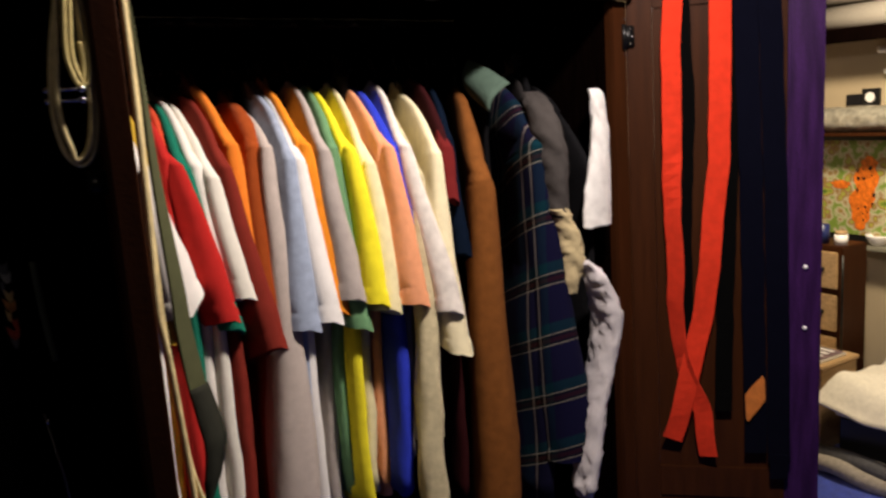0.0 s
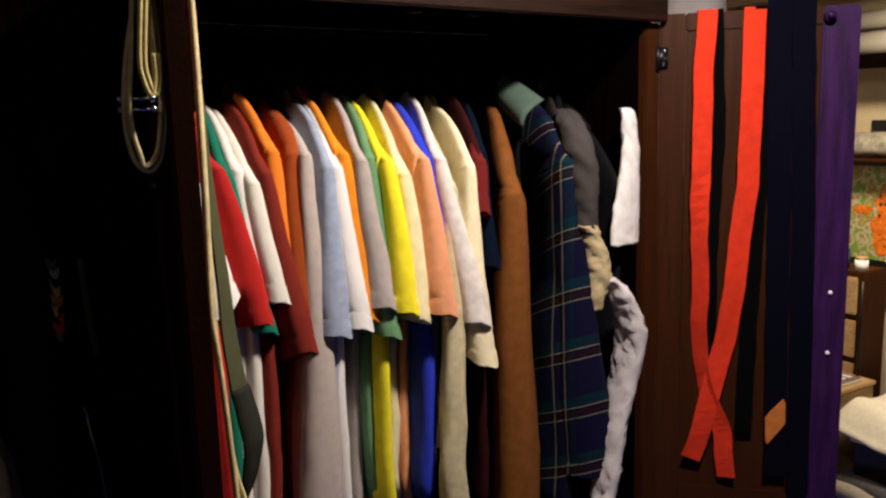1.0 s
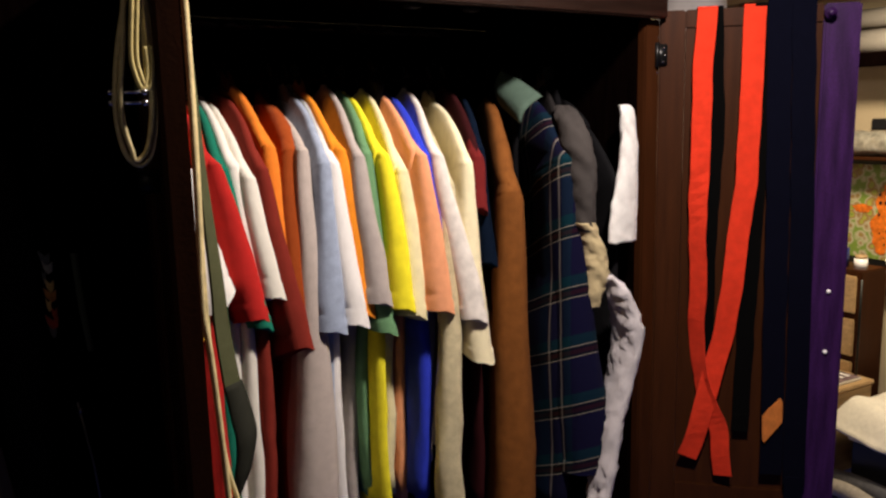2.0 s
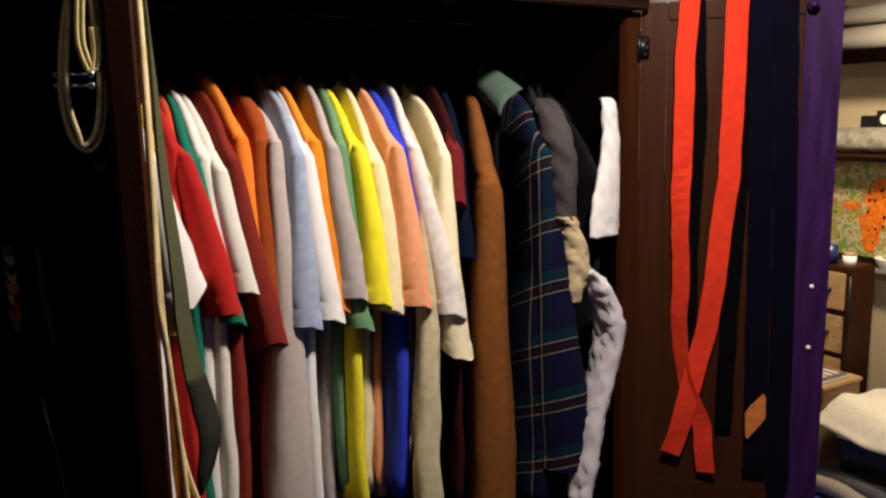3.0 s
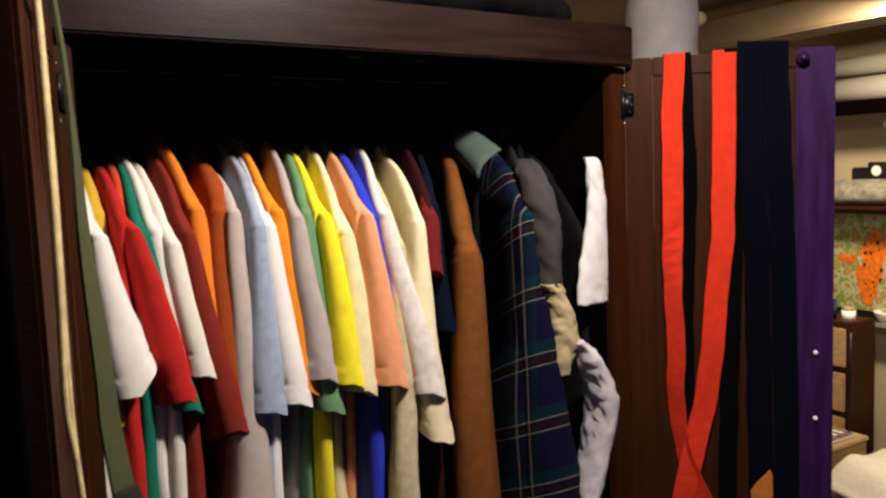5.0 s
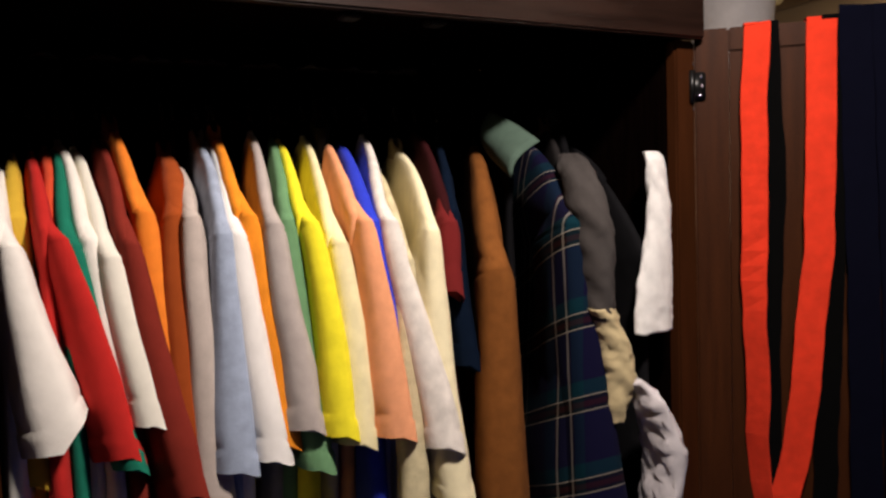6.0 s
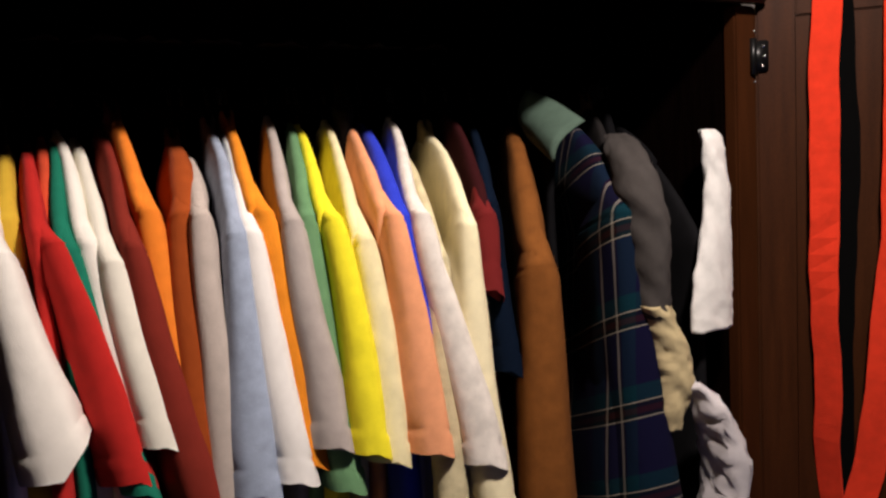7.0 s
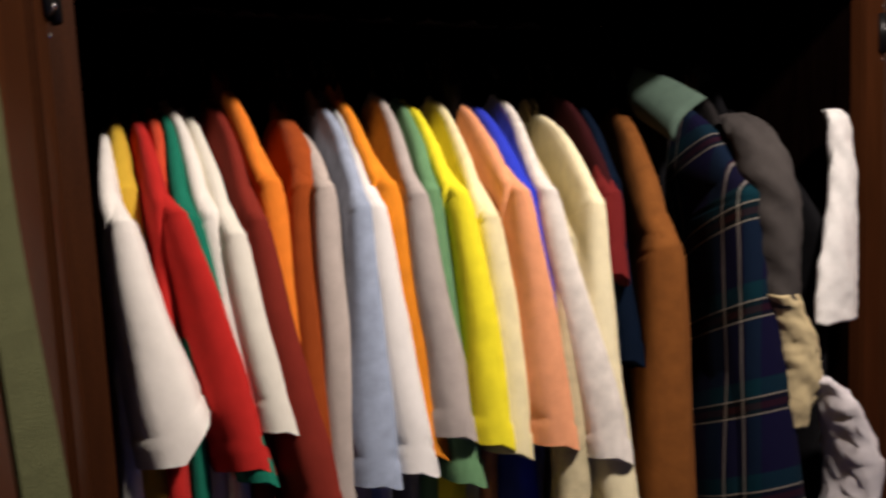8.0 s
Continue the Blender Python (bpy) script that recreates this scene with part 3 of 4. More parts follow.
garment("taupe_shirt", "pale taupe knit shirt with grey sleeve hems", F("taupe_knit", (0.42, 0.37, 0.34)), (0.772, 1.638), (0.716, 1.525), (0.753, 1.284), sleeve=0.135, puff=1.5, inset=0.06)
garment("green_shirt", "sage green cotton shirt with a curled sleeve", F("sage_cotton", (0.13, 0.27, 0.13)), (0.802, 1.629), (0.741, 1.526), (0.764, 1.230), sleeve=0.14, puff=1.4, inset=0.02, back=0.012)
garment("yellow_shirt", "bright yellow cotton shirt on a hanger", F("lemon_cotton", (0.86, 0.76, 0.03)), (0.812, 1.627), (0.753, 1.525), (0.789, 1.270), sleeve=0.13, puff=1.4)
garment("pale_yellow_shirt", "pale yellow cotton shirt with a long sleeve hem", F("butter_cotton", (0.80, 0.72, 0.42)), (0.850, 1.632), (0.792, 1.498), (0.806, 1.254), sleeve=0.115, puff=1.3, inset=0.05, back=0.008)
garment("peach_shirt", "peach linen shirt with a button-down sleeve hem", F("peach_linen", (0.78, 0.34, 0.17), var=0.15), (0.877, 1.629), (0.819, 1.521), (0.851, 1.258), sleeve=0.165, collar=F("peach_collar", (0.62, 0.28, 0.16)), puff=1.8, inset=0.07)
garment("dark_shirt", "dark brown shirt with a high collar on the rail", F("dark_brown_cloth", (0.008, 0.006, 0.0055)), (0.877, 1.674), (0.845, 1.640), (0.778, 1.544), sleeve=0, reach=0.085, length=0.6, collar=F("dark_rib", (0.010, 0.008, 0.007)))
garment("blue_shirt", "royal blue cotton shirt on a hanger", F("royal_cotton", (0.025, 0.045, 0.52)), (0.901, 1.625), (0.841, 1.520), (0.869, 1.270), sleeve=0.10, thick=0.02, back=0.014)
garment("seersucker_shirt", "white and grey puckered cotton shirt", F("seersucker", (0.78, 0.73, 0.66), var=0.25, bump=1.0), (0.945, 1.633), (0.853, 1.520), (0.912, 1.238), sleeve=0.145, wrinkle=0.008, hem_back=0.03, puff=1.9, inset=0.09, back=0.004)
garment("cream_blouse", "cream patterned blouse with a long narrow sleeve", F("cream_print", (0.56, 0.49, 0.30), var=0.3), (0.950, 1.600), (0.880, 1.47), (0.868, 0.86), inset=0.10, sleeve=0.052, length=0.60, puff=1.3, wrinkle=0.010)
garment("cream_shirt", "cream linen camp shirt with a pointed sleeve", F("cream_linen", (0.82, 0.74, 0.48), var=0.12), (1.001, 1.613), (0.913, 1.505), (0.922, 1.155), sleeve=0.165, collar=F("tan_collar", (0.45, 0.34, 0.16)), hem_back=-0.07, length=0.62, puff=1.8, inset=0.11)
# Body is the wine cloth darkened for the shade behind the sleeve.
garment("dark_red_shirt", "dark red cotton shirt behind the cream one", F("wine_cotton", (0.13, 0.012, 0.012)), (1.035, 1.637), (0.955, 1.511), (0.952, 1.425), sleeve=0.10, body_mat=F("wine_shaded", (0.03, 0.006, 0.007)), back=0.03)
garment("navy_shirt", "dark navy shirt with a teal shoulder", F("navy_cotton", (0.003, 0.007, 0.017)), (1.077, 1.623), (0.968, 1.525), (0.974, 1.323), sleeve=0.10, inset=0.11, back=0.045)
garment("brown_jacket", "brown suede long-sleeved jacket on a hanger", F("brown_suede", (0.17, 0.060, 0.013), var=0.25), (1.147, 1.614), (1.002, 1.450), (0.996, 0.800), length=0.95, sleeve=0.155, thick=0.03, category="jacket", slump=-0.01, puff=2.0)
garment("plaid_shirt", "navy and teal plaid flannel shirt with pale lines", plaid("plaid_flannel"), (1.235, 1.625), (1.135, 1.501), (1.180, 0.880), length=0.86, sleeve=0.205, thick=0.028, puff=3.2)
garment("black_jacket", "black wool jacket pushed back on the rail", F("black_wool", (0.006, 0.006, 0.007)), (1.315, 1.664), (1.221, 1.524), (1.206, 0.870), length=0.85, sleeve=0.10, reach=0.165, category="jacket",
        collar=F("charcoal_rib", (0.05, 0.05, 0.055)))
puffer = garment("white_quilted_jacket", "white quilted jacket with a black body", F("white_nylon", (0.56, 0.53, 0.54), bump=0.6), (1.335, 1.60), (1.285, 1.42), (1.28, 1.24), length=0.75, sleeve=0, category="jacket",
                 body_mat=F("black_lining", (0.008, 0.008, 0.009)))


def creased(root, name, rows, mat, label="", crease=0.004, flat=False):
    """A sleeve along rows of x, y, z, half-width and half-depth, its cloth pulled into slanting folds."""
    k = 9
    line = smooth_line([r[:3] for r in rows], k)
    at = np.linspace(0, 1, len(line))
    hx, hy = (np.interp(at, np.linspace(0, 1, len(rows)), [r[c] for r in rows]) for c in (3, 4))
    rings = []
    for i, q in enumerate(line):
        ring = []
        for a in np.linspace(0, 2 * math.pi, 32, endpoint=False):
            o = Vector((math.cos(a), math.sin(a), 0))
            s = noise.noise(Vector((q.x * 20 + o.x * 0.9, o.y * 0.9 + q.y * 20, q.z * 34 + o.x * 1.2)))
            f = abs(noise.noise(Vector((o.x * 2.2 + 7, o.y * 2.2, q.z * 60 + o.y * 2.0))))
            d = crease * (1.6 * s - 1.5 * f)
            ring.append(q + Vector((o.x * (hx[i] + d), o.y * (hy[i] + d), 0.004 * o.x * noise.noise(Vector((o.x * 2, o.y * 2, 5))))))
        rings.append(ring)
    return part(name, loft(bmesh.new(), rings), mat, root, label)


# Body twill is darker than the sleeve's; its shade is in the colour.
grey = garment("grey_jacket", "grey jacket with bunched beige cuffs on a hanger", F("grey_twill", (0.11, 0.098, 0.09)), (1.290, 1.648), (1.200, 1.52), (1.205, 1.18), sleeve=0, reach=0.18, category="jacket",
               collar=F("brown_collar", (0.18, 0.10, 0.07)), body_mat=F("grey_twill_shaded", (0.02, 0.018, 0.018)))
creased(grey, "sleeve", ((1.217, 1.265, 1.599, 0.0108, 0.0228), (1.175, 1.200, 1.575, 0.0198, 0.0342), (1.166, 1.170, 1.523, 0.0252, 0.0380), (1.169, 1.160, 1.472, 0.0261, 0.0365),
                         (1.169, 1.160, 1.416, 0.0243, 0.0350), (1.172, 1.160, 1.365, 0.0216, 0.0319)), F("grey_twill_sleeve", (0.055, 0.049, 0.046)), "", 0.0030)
creased(grey, "cuff", ((1.169, 1.160, 1.381, 0.0234, 0.0334), (1.183, 1.158, 1.350, 0.0243, 0.0342), (1.195, 1.155, 1.313, 0.0270, 0.0350), (1.199, 1.155, 1.275, 0.0270, 0.0334),
                       (1.196, 1.155, 1.242, 0.0225, 0.0304), (1.192, 1.155, 1.214, 0.0135, 0.0228)), F("beige_cuff", (0.50, 0.41, 0.23)), "bunched beige cuff", 0.0045)
# The white shirt's body is blackened for the shade it hangs in.
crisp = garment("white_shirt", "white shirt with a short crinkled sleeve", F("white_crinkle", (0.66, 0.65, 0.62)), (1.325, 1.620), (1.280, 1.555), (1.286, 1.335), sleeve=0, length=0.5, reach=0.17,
                body_mat=F("crinkle_body_shaded", (0.006, 0.006, 0.007)))
creased(crisp, "sleeve", ((1.312, 1.190, 1.598, 0.0130, 0.0080), (1.313, 1.182, 1.585, 0.0195, 0.0120), (1.313, 1.176, 1.545, 0.0200, 0.0120), (1.308, 1.170, 1.490, 0.0235, 0.0125),
                          (1.297, 1.165, 1.430, 0.0315, 0.0130), (1.288, 1.162, 1.370, 0.0390, 0.0140), (1.285, 1.160, 1.330, 0.0410, 0.0140)), F("white_crinkle_sleeve", (0.72, 0.71, 0.68)), "", 0.0026)


def padded(root, name, rows, mat, label):
    """A stuffed sleeve along rows of x, y, z and half-width, puckered across."""
    line = smooth_line([r[:3] for r in rows], 7)
    half = np.interp(np.linspace(0, 1, len(line)), np.linspace(0, 1, len(rows)), [r[3] for r in rows])
    rings = []
    for i, q in enumerate(line):
        h = half[i] * (1 + 0.03 * math.sin(i * 1.1))
        rings.append([q + Vector((0.55 * h * math.cos(a) + 0.30 * h * noise.noise(Vector((i * 0.7, math.cos(a) * 2.2, math.sin(a) * 2.2))) - 0.16 * h * abs(noise.noise(Vector((i * 1.3, math.cos(a) * 1.5 + 4, math.sin(a) * 3)))), h * math.sin(a), 0.004 * math.sin(3 * a + i)))
                      for a in np.linspace(0, 2 * math.pi, 22, endpoint=False)])
    return part(name, loft(bmesh.new(), rings), mat, root, label)


padded(puffer, "lower_sleeve", ((1.211, 1.125, 1.276, 0.0108), (1.235, 1.120, 1.238, 0.0306), (1.255, 1.115, 1.162, 0.0378), (1.245, 1.120, 1.077, 0.0342), (1.223, 1.125, 0.992, 0.0324), (1.205, 1.125, 0.897, 0.0324), (1.191, 1.125, 0.827, 0.0297), (1.188, 1.125, 0.803, 0.0144)),
       F("white_nylon_shell", (0.56, 0.53, 0.54), bump=0.6), "crinkled white nylon sleeve")

dark = garment("dark_jacket", "black jacket with a pale green collar turned up", F("black_fleece", (0.006, 0.006, 0.007)), (1.190, 1.650), (1.125, 1.56), (1.115, 0.9), length=0.8, sleeve=0, reach=0.13, category="jacket")
bm = bmesh.new()
rows = []
for v in np.linspace(0, 1, 7):
    row = []
    for u in np.linspace(0, 1, 9):
        back, front = Vector((1.134, 1.355, 1.670)), Vector((1.129, 1.225, 1.611))
        top = back.lerp(front, u) + Vector((0.0, 0, 0.008 * math.sin(u * 2.4)))
        low = Vector((1.121, 1.340, 1.601)).lerp(Vector((1.086, 1.235, 1.565)), u)
        q = top.lerp(low, v) + Vector((-0.016 * math.sin(v * 3.1), 0, 0))
        row.append(q)
    rows.append(row)
outer = [[q for q in r] for r in rows]
loft(bm, [r + [q + Vector((0.005, 0.001, 0)) for q in reversed(r)] for r in outer])
part("collar", bm, F("mint_knit", (0.07, 0.11, 0.085)), dark, "pale mint green collar")

# grey folds along the wardrobe's back shelf, added for its strip of reflected light
rnd = random.Random(4)
x = XL + 0.06
while x < XR - 0.2:
    w = rnd.uniform(0.05, 0.10)
    c = rnd.uniform(0.16, 0.36)
    fold = thing("shelf_band_fold", "added grey fold standing in for the shelf's faintly lit strip", "cloth", "folded cloths")
    bm = bmesh.new()
    rings = []
    for f in np.linspace(0, 1, 7):
        h = (0.006 + rnd.uniform(-0.003, 0.005)) * (0.5 + math.sin(math.pi * f) ** 0.5 * 0.5)
        rings.append([Vector((x + w * f, 1.628 + 0.045 * math.cos(a), 1.757 + h + h * math.sin(a))) for a in np.linspace(0, 2 * math.pi, 12, endpoint=False)])
    loft(bm, rings)
    part("fold", bm, F("shelf_band_grey", (c * 1.1, c, c * 1.05)), fold)
    x += w + rnd.uniform(0.004, 0.03)

# ---- bedroom beyond the door ----
wardrobe_side = set(bpy.data.objects)
CARDBOARD = material("pale_wood", (0.42, 0.27, 0.13), rough=0.6, grain=(1, 6, 12), var=0.2, bump=0.1, size=6, fine=200)
GREY_PLASTIC = material("grey_plastic", (0.22, 0.21, 0.17), rough=0.45, var=0.1, bump=0.05, size=5)
BLIND = material("grey_blind", (0.36, 0.33, 0.30), rough=0.4, var=0.15, bump=0.1, grain=(1, 20, 20), size=8)
STEEL = material("brushed_steel", (0.42, 0.40, 0.40), rough=0.35, metal=0.9, var=0.1, bump=0.05, grain=(1, 20, 20), size=8)
BLACK = material("black_gloss", (0.008, 0.008, 0.009), rough=0.3, var=0.1, bump=0.05)
FOIL = material("bubble_foil", (0.50, 0.47, 0.40), rough=0.28, metal=0.5, var=0.3, bump=1.0, size=25, fine=45)
DARK_CLOTH = fabric("dark_cloth", (0.014, 0.013, 0.015))

# bed with a white cover
bed = thing("bed", "single bed with a rumpled white cover on a black base", "bed")
boxed("base", (3.27, 0.35, 0.0), (3.99, 1.90, 0.22), BLACK, bed, 0.01)
boxed("mattress", (3.23, 0.32, 0.222), (3.99, 1.94, 0.34), WHITE_CLOTH, bed, 0.03)
bm = bmesh.new()
grid = []
for i in range(49):
    row = []
    for j in range(57):
        x, y = 3.17 + 0.82 * i / 48, 0.25 + 1.74 * j / 56
        edge = min(1.0, max(0, (x - 3.18) / 0.10)) * min(1.0, max(0, (2.0 - y) / 0.08))
        z = 0.375 + 0.03 * noise.noise(Vector((x * 4, y * 4, 1))) + 0.02 * noise.noise(Vector((x * 11, y * 9, 4)))
        z -= 0.10 * (1 - edge) ** 1.6
        z += 0.22 * max(0, (x - 3.5)) * max(0, (y - 1.3))
        row.append(Vector((x + 0.02 * noise.noise(Vector((y * 6, 2, 1))), y, z)))
    grid.append(row)
loft(bm, grid, closed=False)
cover = part("cover", bm, fabric("white_quilt", (0.66, 0.62, 0.55), bump=0.5), bed, "rumpled white cover")
sol = cover.modifiers.new("thickness", "SOLIDIFY")
sol.thickness = 0.012

table = thing("bedside_box", "low pale wooden box beside the bed", "box")
boxed("box_body", (3.30, 2.01, 0.0), (3.57, 2.30, 0.385), CARDBOARD, table, 0.006)
boxed("lid", (3.29, 2.002, 0.387), (3.575, 2.31, 0.405), CARDBOARD, table, 0.004)
mag = thing("magazine", "dark printed magazine lying on the pale box", "magazine")
boxed("pages", (3.32, 2.03, 0.406), (3.52, 2.24, 0.418), material("paper", (0.6, 0.56, 0.5), rough=0.6), mag, 0.002, Matrix.Rotation(0.0, 4, "Z"))
boxed("cover", (3.325, 2.035, 0.4185), (3.515, 2.235, 0.421), material("printed_cover", (0.12, 0.08, 0.09), rough=0.4, var=0.8, size=18, fine=60), mag, 0.0)
for k in range(4):
    boxed("print_bar", (3.335 + 0.045 * k, 2.065, 0.4215), (3.355 + 0.045 * k, 2.21, 0.4222), WHITE_PLASTIC, mag, 0.0)

blanket = thing("blanket", "striped grey blanket bunched on the carpet beside the bed", "blanket")
for k in range(3):
    bm = bmesh.new()
    pts = [(3.15 + 0.045 * k + 0.02 * math.sin(j * 1.3 + k), 1.30 + 0.13 * j, 0.036 + 0.03 * (k % 2) + 0.015 * math.sin(j * 2 + k)) for j in range(6)]
    tube(bm, smooth_line(pts, 5), 0.036, 12)
    part("fold", bm, fabric("blanket_wool", [(0.30, 0.27, 0.24), (0.08, 0.08, 0.09), (0.36, 0.34, 0.30), (0.16, 0.17, 0.13), (0.05, 0.05, 0.07)][k], var=0.3), blanket)

# drawers
chest = thing("drawer_chest", "pale wooden chest of drawers with dark rails", "chest")
boxed("body", (3.60, 2.115, 0.0), (3.80, 2.55, 0.885), WOOD, chest, 0.006)
for k in range(4):
    z = 0.07 + 0.205 * k
    d = boxed("drawer", (3.583, 2.13, z), (3.599, 2.535, z + 0.175), CARDBOARD, chest, 0.004)
    kb = bmesh.new()
    tube(kb, [(3.582, 2.20, z + 0.09), (3.562, 2.20, z + 0.09)], 0.012, 10)
    part("knob", kb, BLACK_METAL, d)
jar = thing("jar", "small white jar standing on the chest of drawers", "jar")
bm = bmesh.new()
tube(bm, [(3.66, 2.16, 0.886), (3.66, 2.16, 0.935)], 0.03, 16)
part("body", bm, WHITE_PLASTIC, jar)
bm = bmesh.new()
tube(bm, [(3.66, 2.16, 0.936), (3.66, 2.16, 0.951)], 0.026, 16)
part("lid", bm, CARDBOARD, jar)
cup = thing("cup", "dark blue cup standing on the chest of drawers", "cup")
bm = bmesh.new()
tube(bm, [(3.66, 2.26, 0.886), (3.66, 2.26, 0.975)], 0.036, 16)
part("body", bm, material("blue_glaze", (0.02, 0.03, 0.12), rough=0.3), cup)

# grey bin and pole
boxed("headboard", (4.00, 0.25, 0.0), (4.09, 2.10, 0.80), GREY_PLASTIC, bed, 0.01, label="grey tan headboard")
boxed("headboard_ledge", (3.97, 0.24, 0.802), (4.095, 2.30, 0.825), GREY_PLASTIC, bed, 0.006)
bowl = thing("bowl", "cream bowl resting on the headboard ledge", "bowl")
bm = bmesh.new()
rings = []
for r, z in ((0.03, 0.826), (0.045, 0.845), (0.058, 0.87), (0.060, 0.88), (0.052, 0.87), (0.02, 0.84)):
    rings.append([(4.03 + r * math.cos(a), 2.20 + r * math.sin(a), z) for a in np.linspace(0, 2 * math.pi, 20, endpoint=False)])
loft(bm, rings)
part("body", bm, WHITE_PLASTIC, bowl)
pole = thing("floor_pole", "thin metal pole standing on the pale box", "pole")
part("shaft", tube(bmesh.new(), [(3.545, 2.075, 0.406), (3.545, 2.075, 0.86)], 0.006, 10), BLACK_METAL, pole)
bag = thing("dark_bag", "dark cloth bag slumped on the carpet by the chest", "bag")
bm = bmesh.new()
rings = []
for z, r in ((0.0, 0.14), (0.1, 0.17), (0.3, 0.16), (0.42, 0.12), (0.48, 0.05)):
    rings.append([Vector((3.36 + r * math.cos(a), 2.55 + 0.9 * r * math.sin(a), z)) * 1.0 + Vector((0.02 * noise.noise(Vector((a, z * 9, 0))), 0, 0)) for a in np.linspace(0, 2 * math.pi, 20, endpoint=False)])
loft(bm, rings)
part("body", bm, DARK_CLOTH, bag)


def rounded(bm, y0, y1, z0, z1, r, x0, x1):
    """A slab across x with rounded corners in the plane of y and z."""
    pts = []
    for cy, cz, a0 in ((y1 - r, z1 - r, 0), (y0 + r, z1 - r, 90), (y0 + r, z0 + r, 180), (y1 - r, z0 + r, 270)):
        pts += [(cy + r * math.cos(radians(a0 + k * 15)), cz + r * math.sin(radians(a0 + k * 15))) for k in range(7)]
    return loft(bm, [[Vector((x0, y, z)) for y, z in pts], [Vector((x1, y, z)) for y, z in pts]])


# framed nature picture
def leafy(name):
    m = material(name, (0.2, 0.25, 0.05), rough=0.35)
    nt = m.node_tree
    bs = nt.nodes["Principled BSDF"]
    co = nt.nodes.new("ShaderNodeTexCoord")
    v = nt.nodes.new("ShaderNodeTexVoronoi")
    v.inputs["Scale"].default_value = 26
    nz = nt.nodes.new("ShaderNodeTexNoise")
    nz.inputs["Scale"].default_value, nz.inputs["Detail"].default_value = 9, 6
    nt.links.new(co.outputs["Object"], nz.inputs["Vector"])
    nt.links.new(co.outputs["Object"], v.inputs["Vector"])
    add = nt.nodes.new("ShaderNodeMath")
    add.operation = "MULTIPLY_ADD"
    add.inputs[1].default_value = 0.35
    nt.links.new(v.outputs["Distance"], add.inputs[0])
    nt.links.new(nz.outputs["Fac"], add.inputs[2])
    r = nt.nodes.new("ShaderNodeValToRGB")
    cols = ((0.36, (0.03, 0.05, 0.01)), (0.46, (0.16, 0.26, 0.03)), (0.55, (0.42, 0.42, 0.08)), (0.63, (0.30, 0.16, 0.05)), (0.72, (0.55, 0.50, 0.34)), (0.82, (0.20, 0.30, 0.05)))
    while len(r.color_ramp.elements) < len(cols):
        r.color_ramp.elements.new(0.5)
    for e, (p, c) in zip(r.color_ramp.elements, cols):
        e.position, e.color = p, (*c, 1)
    nt.links.new(add.outputs[0], r.inputs[0])
    nt.links.new(r.outputs[0], bs.inputs["Base Color"])
    return m


pic = thing("picture", "nature picture of leaves and orange petals, black rounded frame", "picture")
part("frame", rounded(bmesh.new(), 2.135, 2.66, 0.83, 1.375, 0.045, 4.06, 4.098), BLACK, pic, smooth=False)
boxed("print", (4.054, 2.165, 0.865), (4.059, 2.63, 1.345), leafy("leaf_print"), pic, 0)
ORANGE = material("petal_orange", (0.80, 0.17, 0.015), rough=0.35, var=0.4, size=40)
bm = bmesh.new()
for k, (cy, cz, ry, rz) in enumerate(((2.285, 1.13, 0.06, 0.11), (2.31, 1.02, 0.06, 0.10), (2.27, 1.22, 0.04, 0.05), (2.42, 1.12, 0.05, 0.022), (2.31, 0.95, 0.035, 0.06))):
    loft(bm, [[Vector((x, cy + ry * math.cos(a) * (1 + 0.2 * math.sin(5 * a)), cz + rz * math.sin(a))) for a in np.linspace(0, 2 * math.pi, 24, endpoint=False)] for x in (4.0537 - 0.0008 * k, 4.0533 - 0.0008 * k)])
part("petals", bm, ORANGE, pic, "orange petals", smooth=False)
rnd = random.Random(5)
bm = bmesh.new()
for k in range(16):
    cy, cz, r = 2.285 + rnd.uniform(-0.045, 0.045), 1.08 + rnd.uniform(-0.14, 0.15), rnd.uniform(0.004, 0.009)
    loft(bm, [[Vector((x, cy + r * math.cos(a), cz + r * math.sin(a))) for a in np.linspace(0, 2 * math.pi, 10, endpoint=False)] for x in (4.0495 - 0.0002 * k, 4.0490 - 0.0002 * k)])
tagged(part("spots", bm, BLACK, pic, "dark spots", smooth=False), kind="stuff")

# foil roll, sign, shelf with rolled blinds
roll = thing("foil_roll", "silvery bubble foil rolled up on the wall shelf", "roll")
bm = bmesh.new()
rings = []
for k in range(41):
    y = 1.70 + 1.0 * k / 40
    rings.append([Vector((3.98 + (0.075 + 0.012 * noise.noise(Vector((k * 0.9, a * 2, 7)))) * math.cos(a), y, 1.455 + (0.062 + 0.012 * noise.noise(Vector((k * 1.1, a * 2, 2)))) * math.sin(a))) for a in np.linspace(0, 2 * math.pi, 28, endpoint=False)])
loft(bm, rings)
part("sheet", bm, FOIL, roll)
shelf = thing("wall_shelf", "narrow brown wooden shelf on the wall", "shelf")
boxed("board", (3.88, 1.6, 1.376), (4.098, 2.75, 1.392), WOOD, shelf, 0.003)
sign = thing("sign", "small black sign with a pale round mark", "sign")
boxed("plate", (4.075, 2.245, 1.515), (4.098, 2.335, 1.60), BLACK, sign, 0.003)
bm = bmesh.new()
loft(bm, [[Vector((x, 2.29 + 0.025 * math.cos(a), 1.557 + 0.025 * math.sin(a))) for a in np.linspace(0, 2 * math.pi, 20, endpoint=False)] for x in (4.0745, 4.073)])
part("mark", bm, WHITE_PLASTIC, sign, smooth=False)
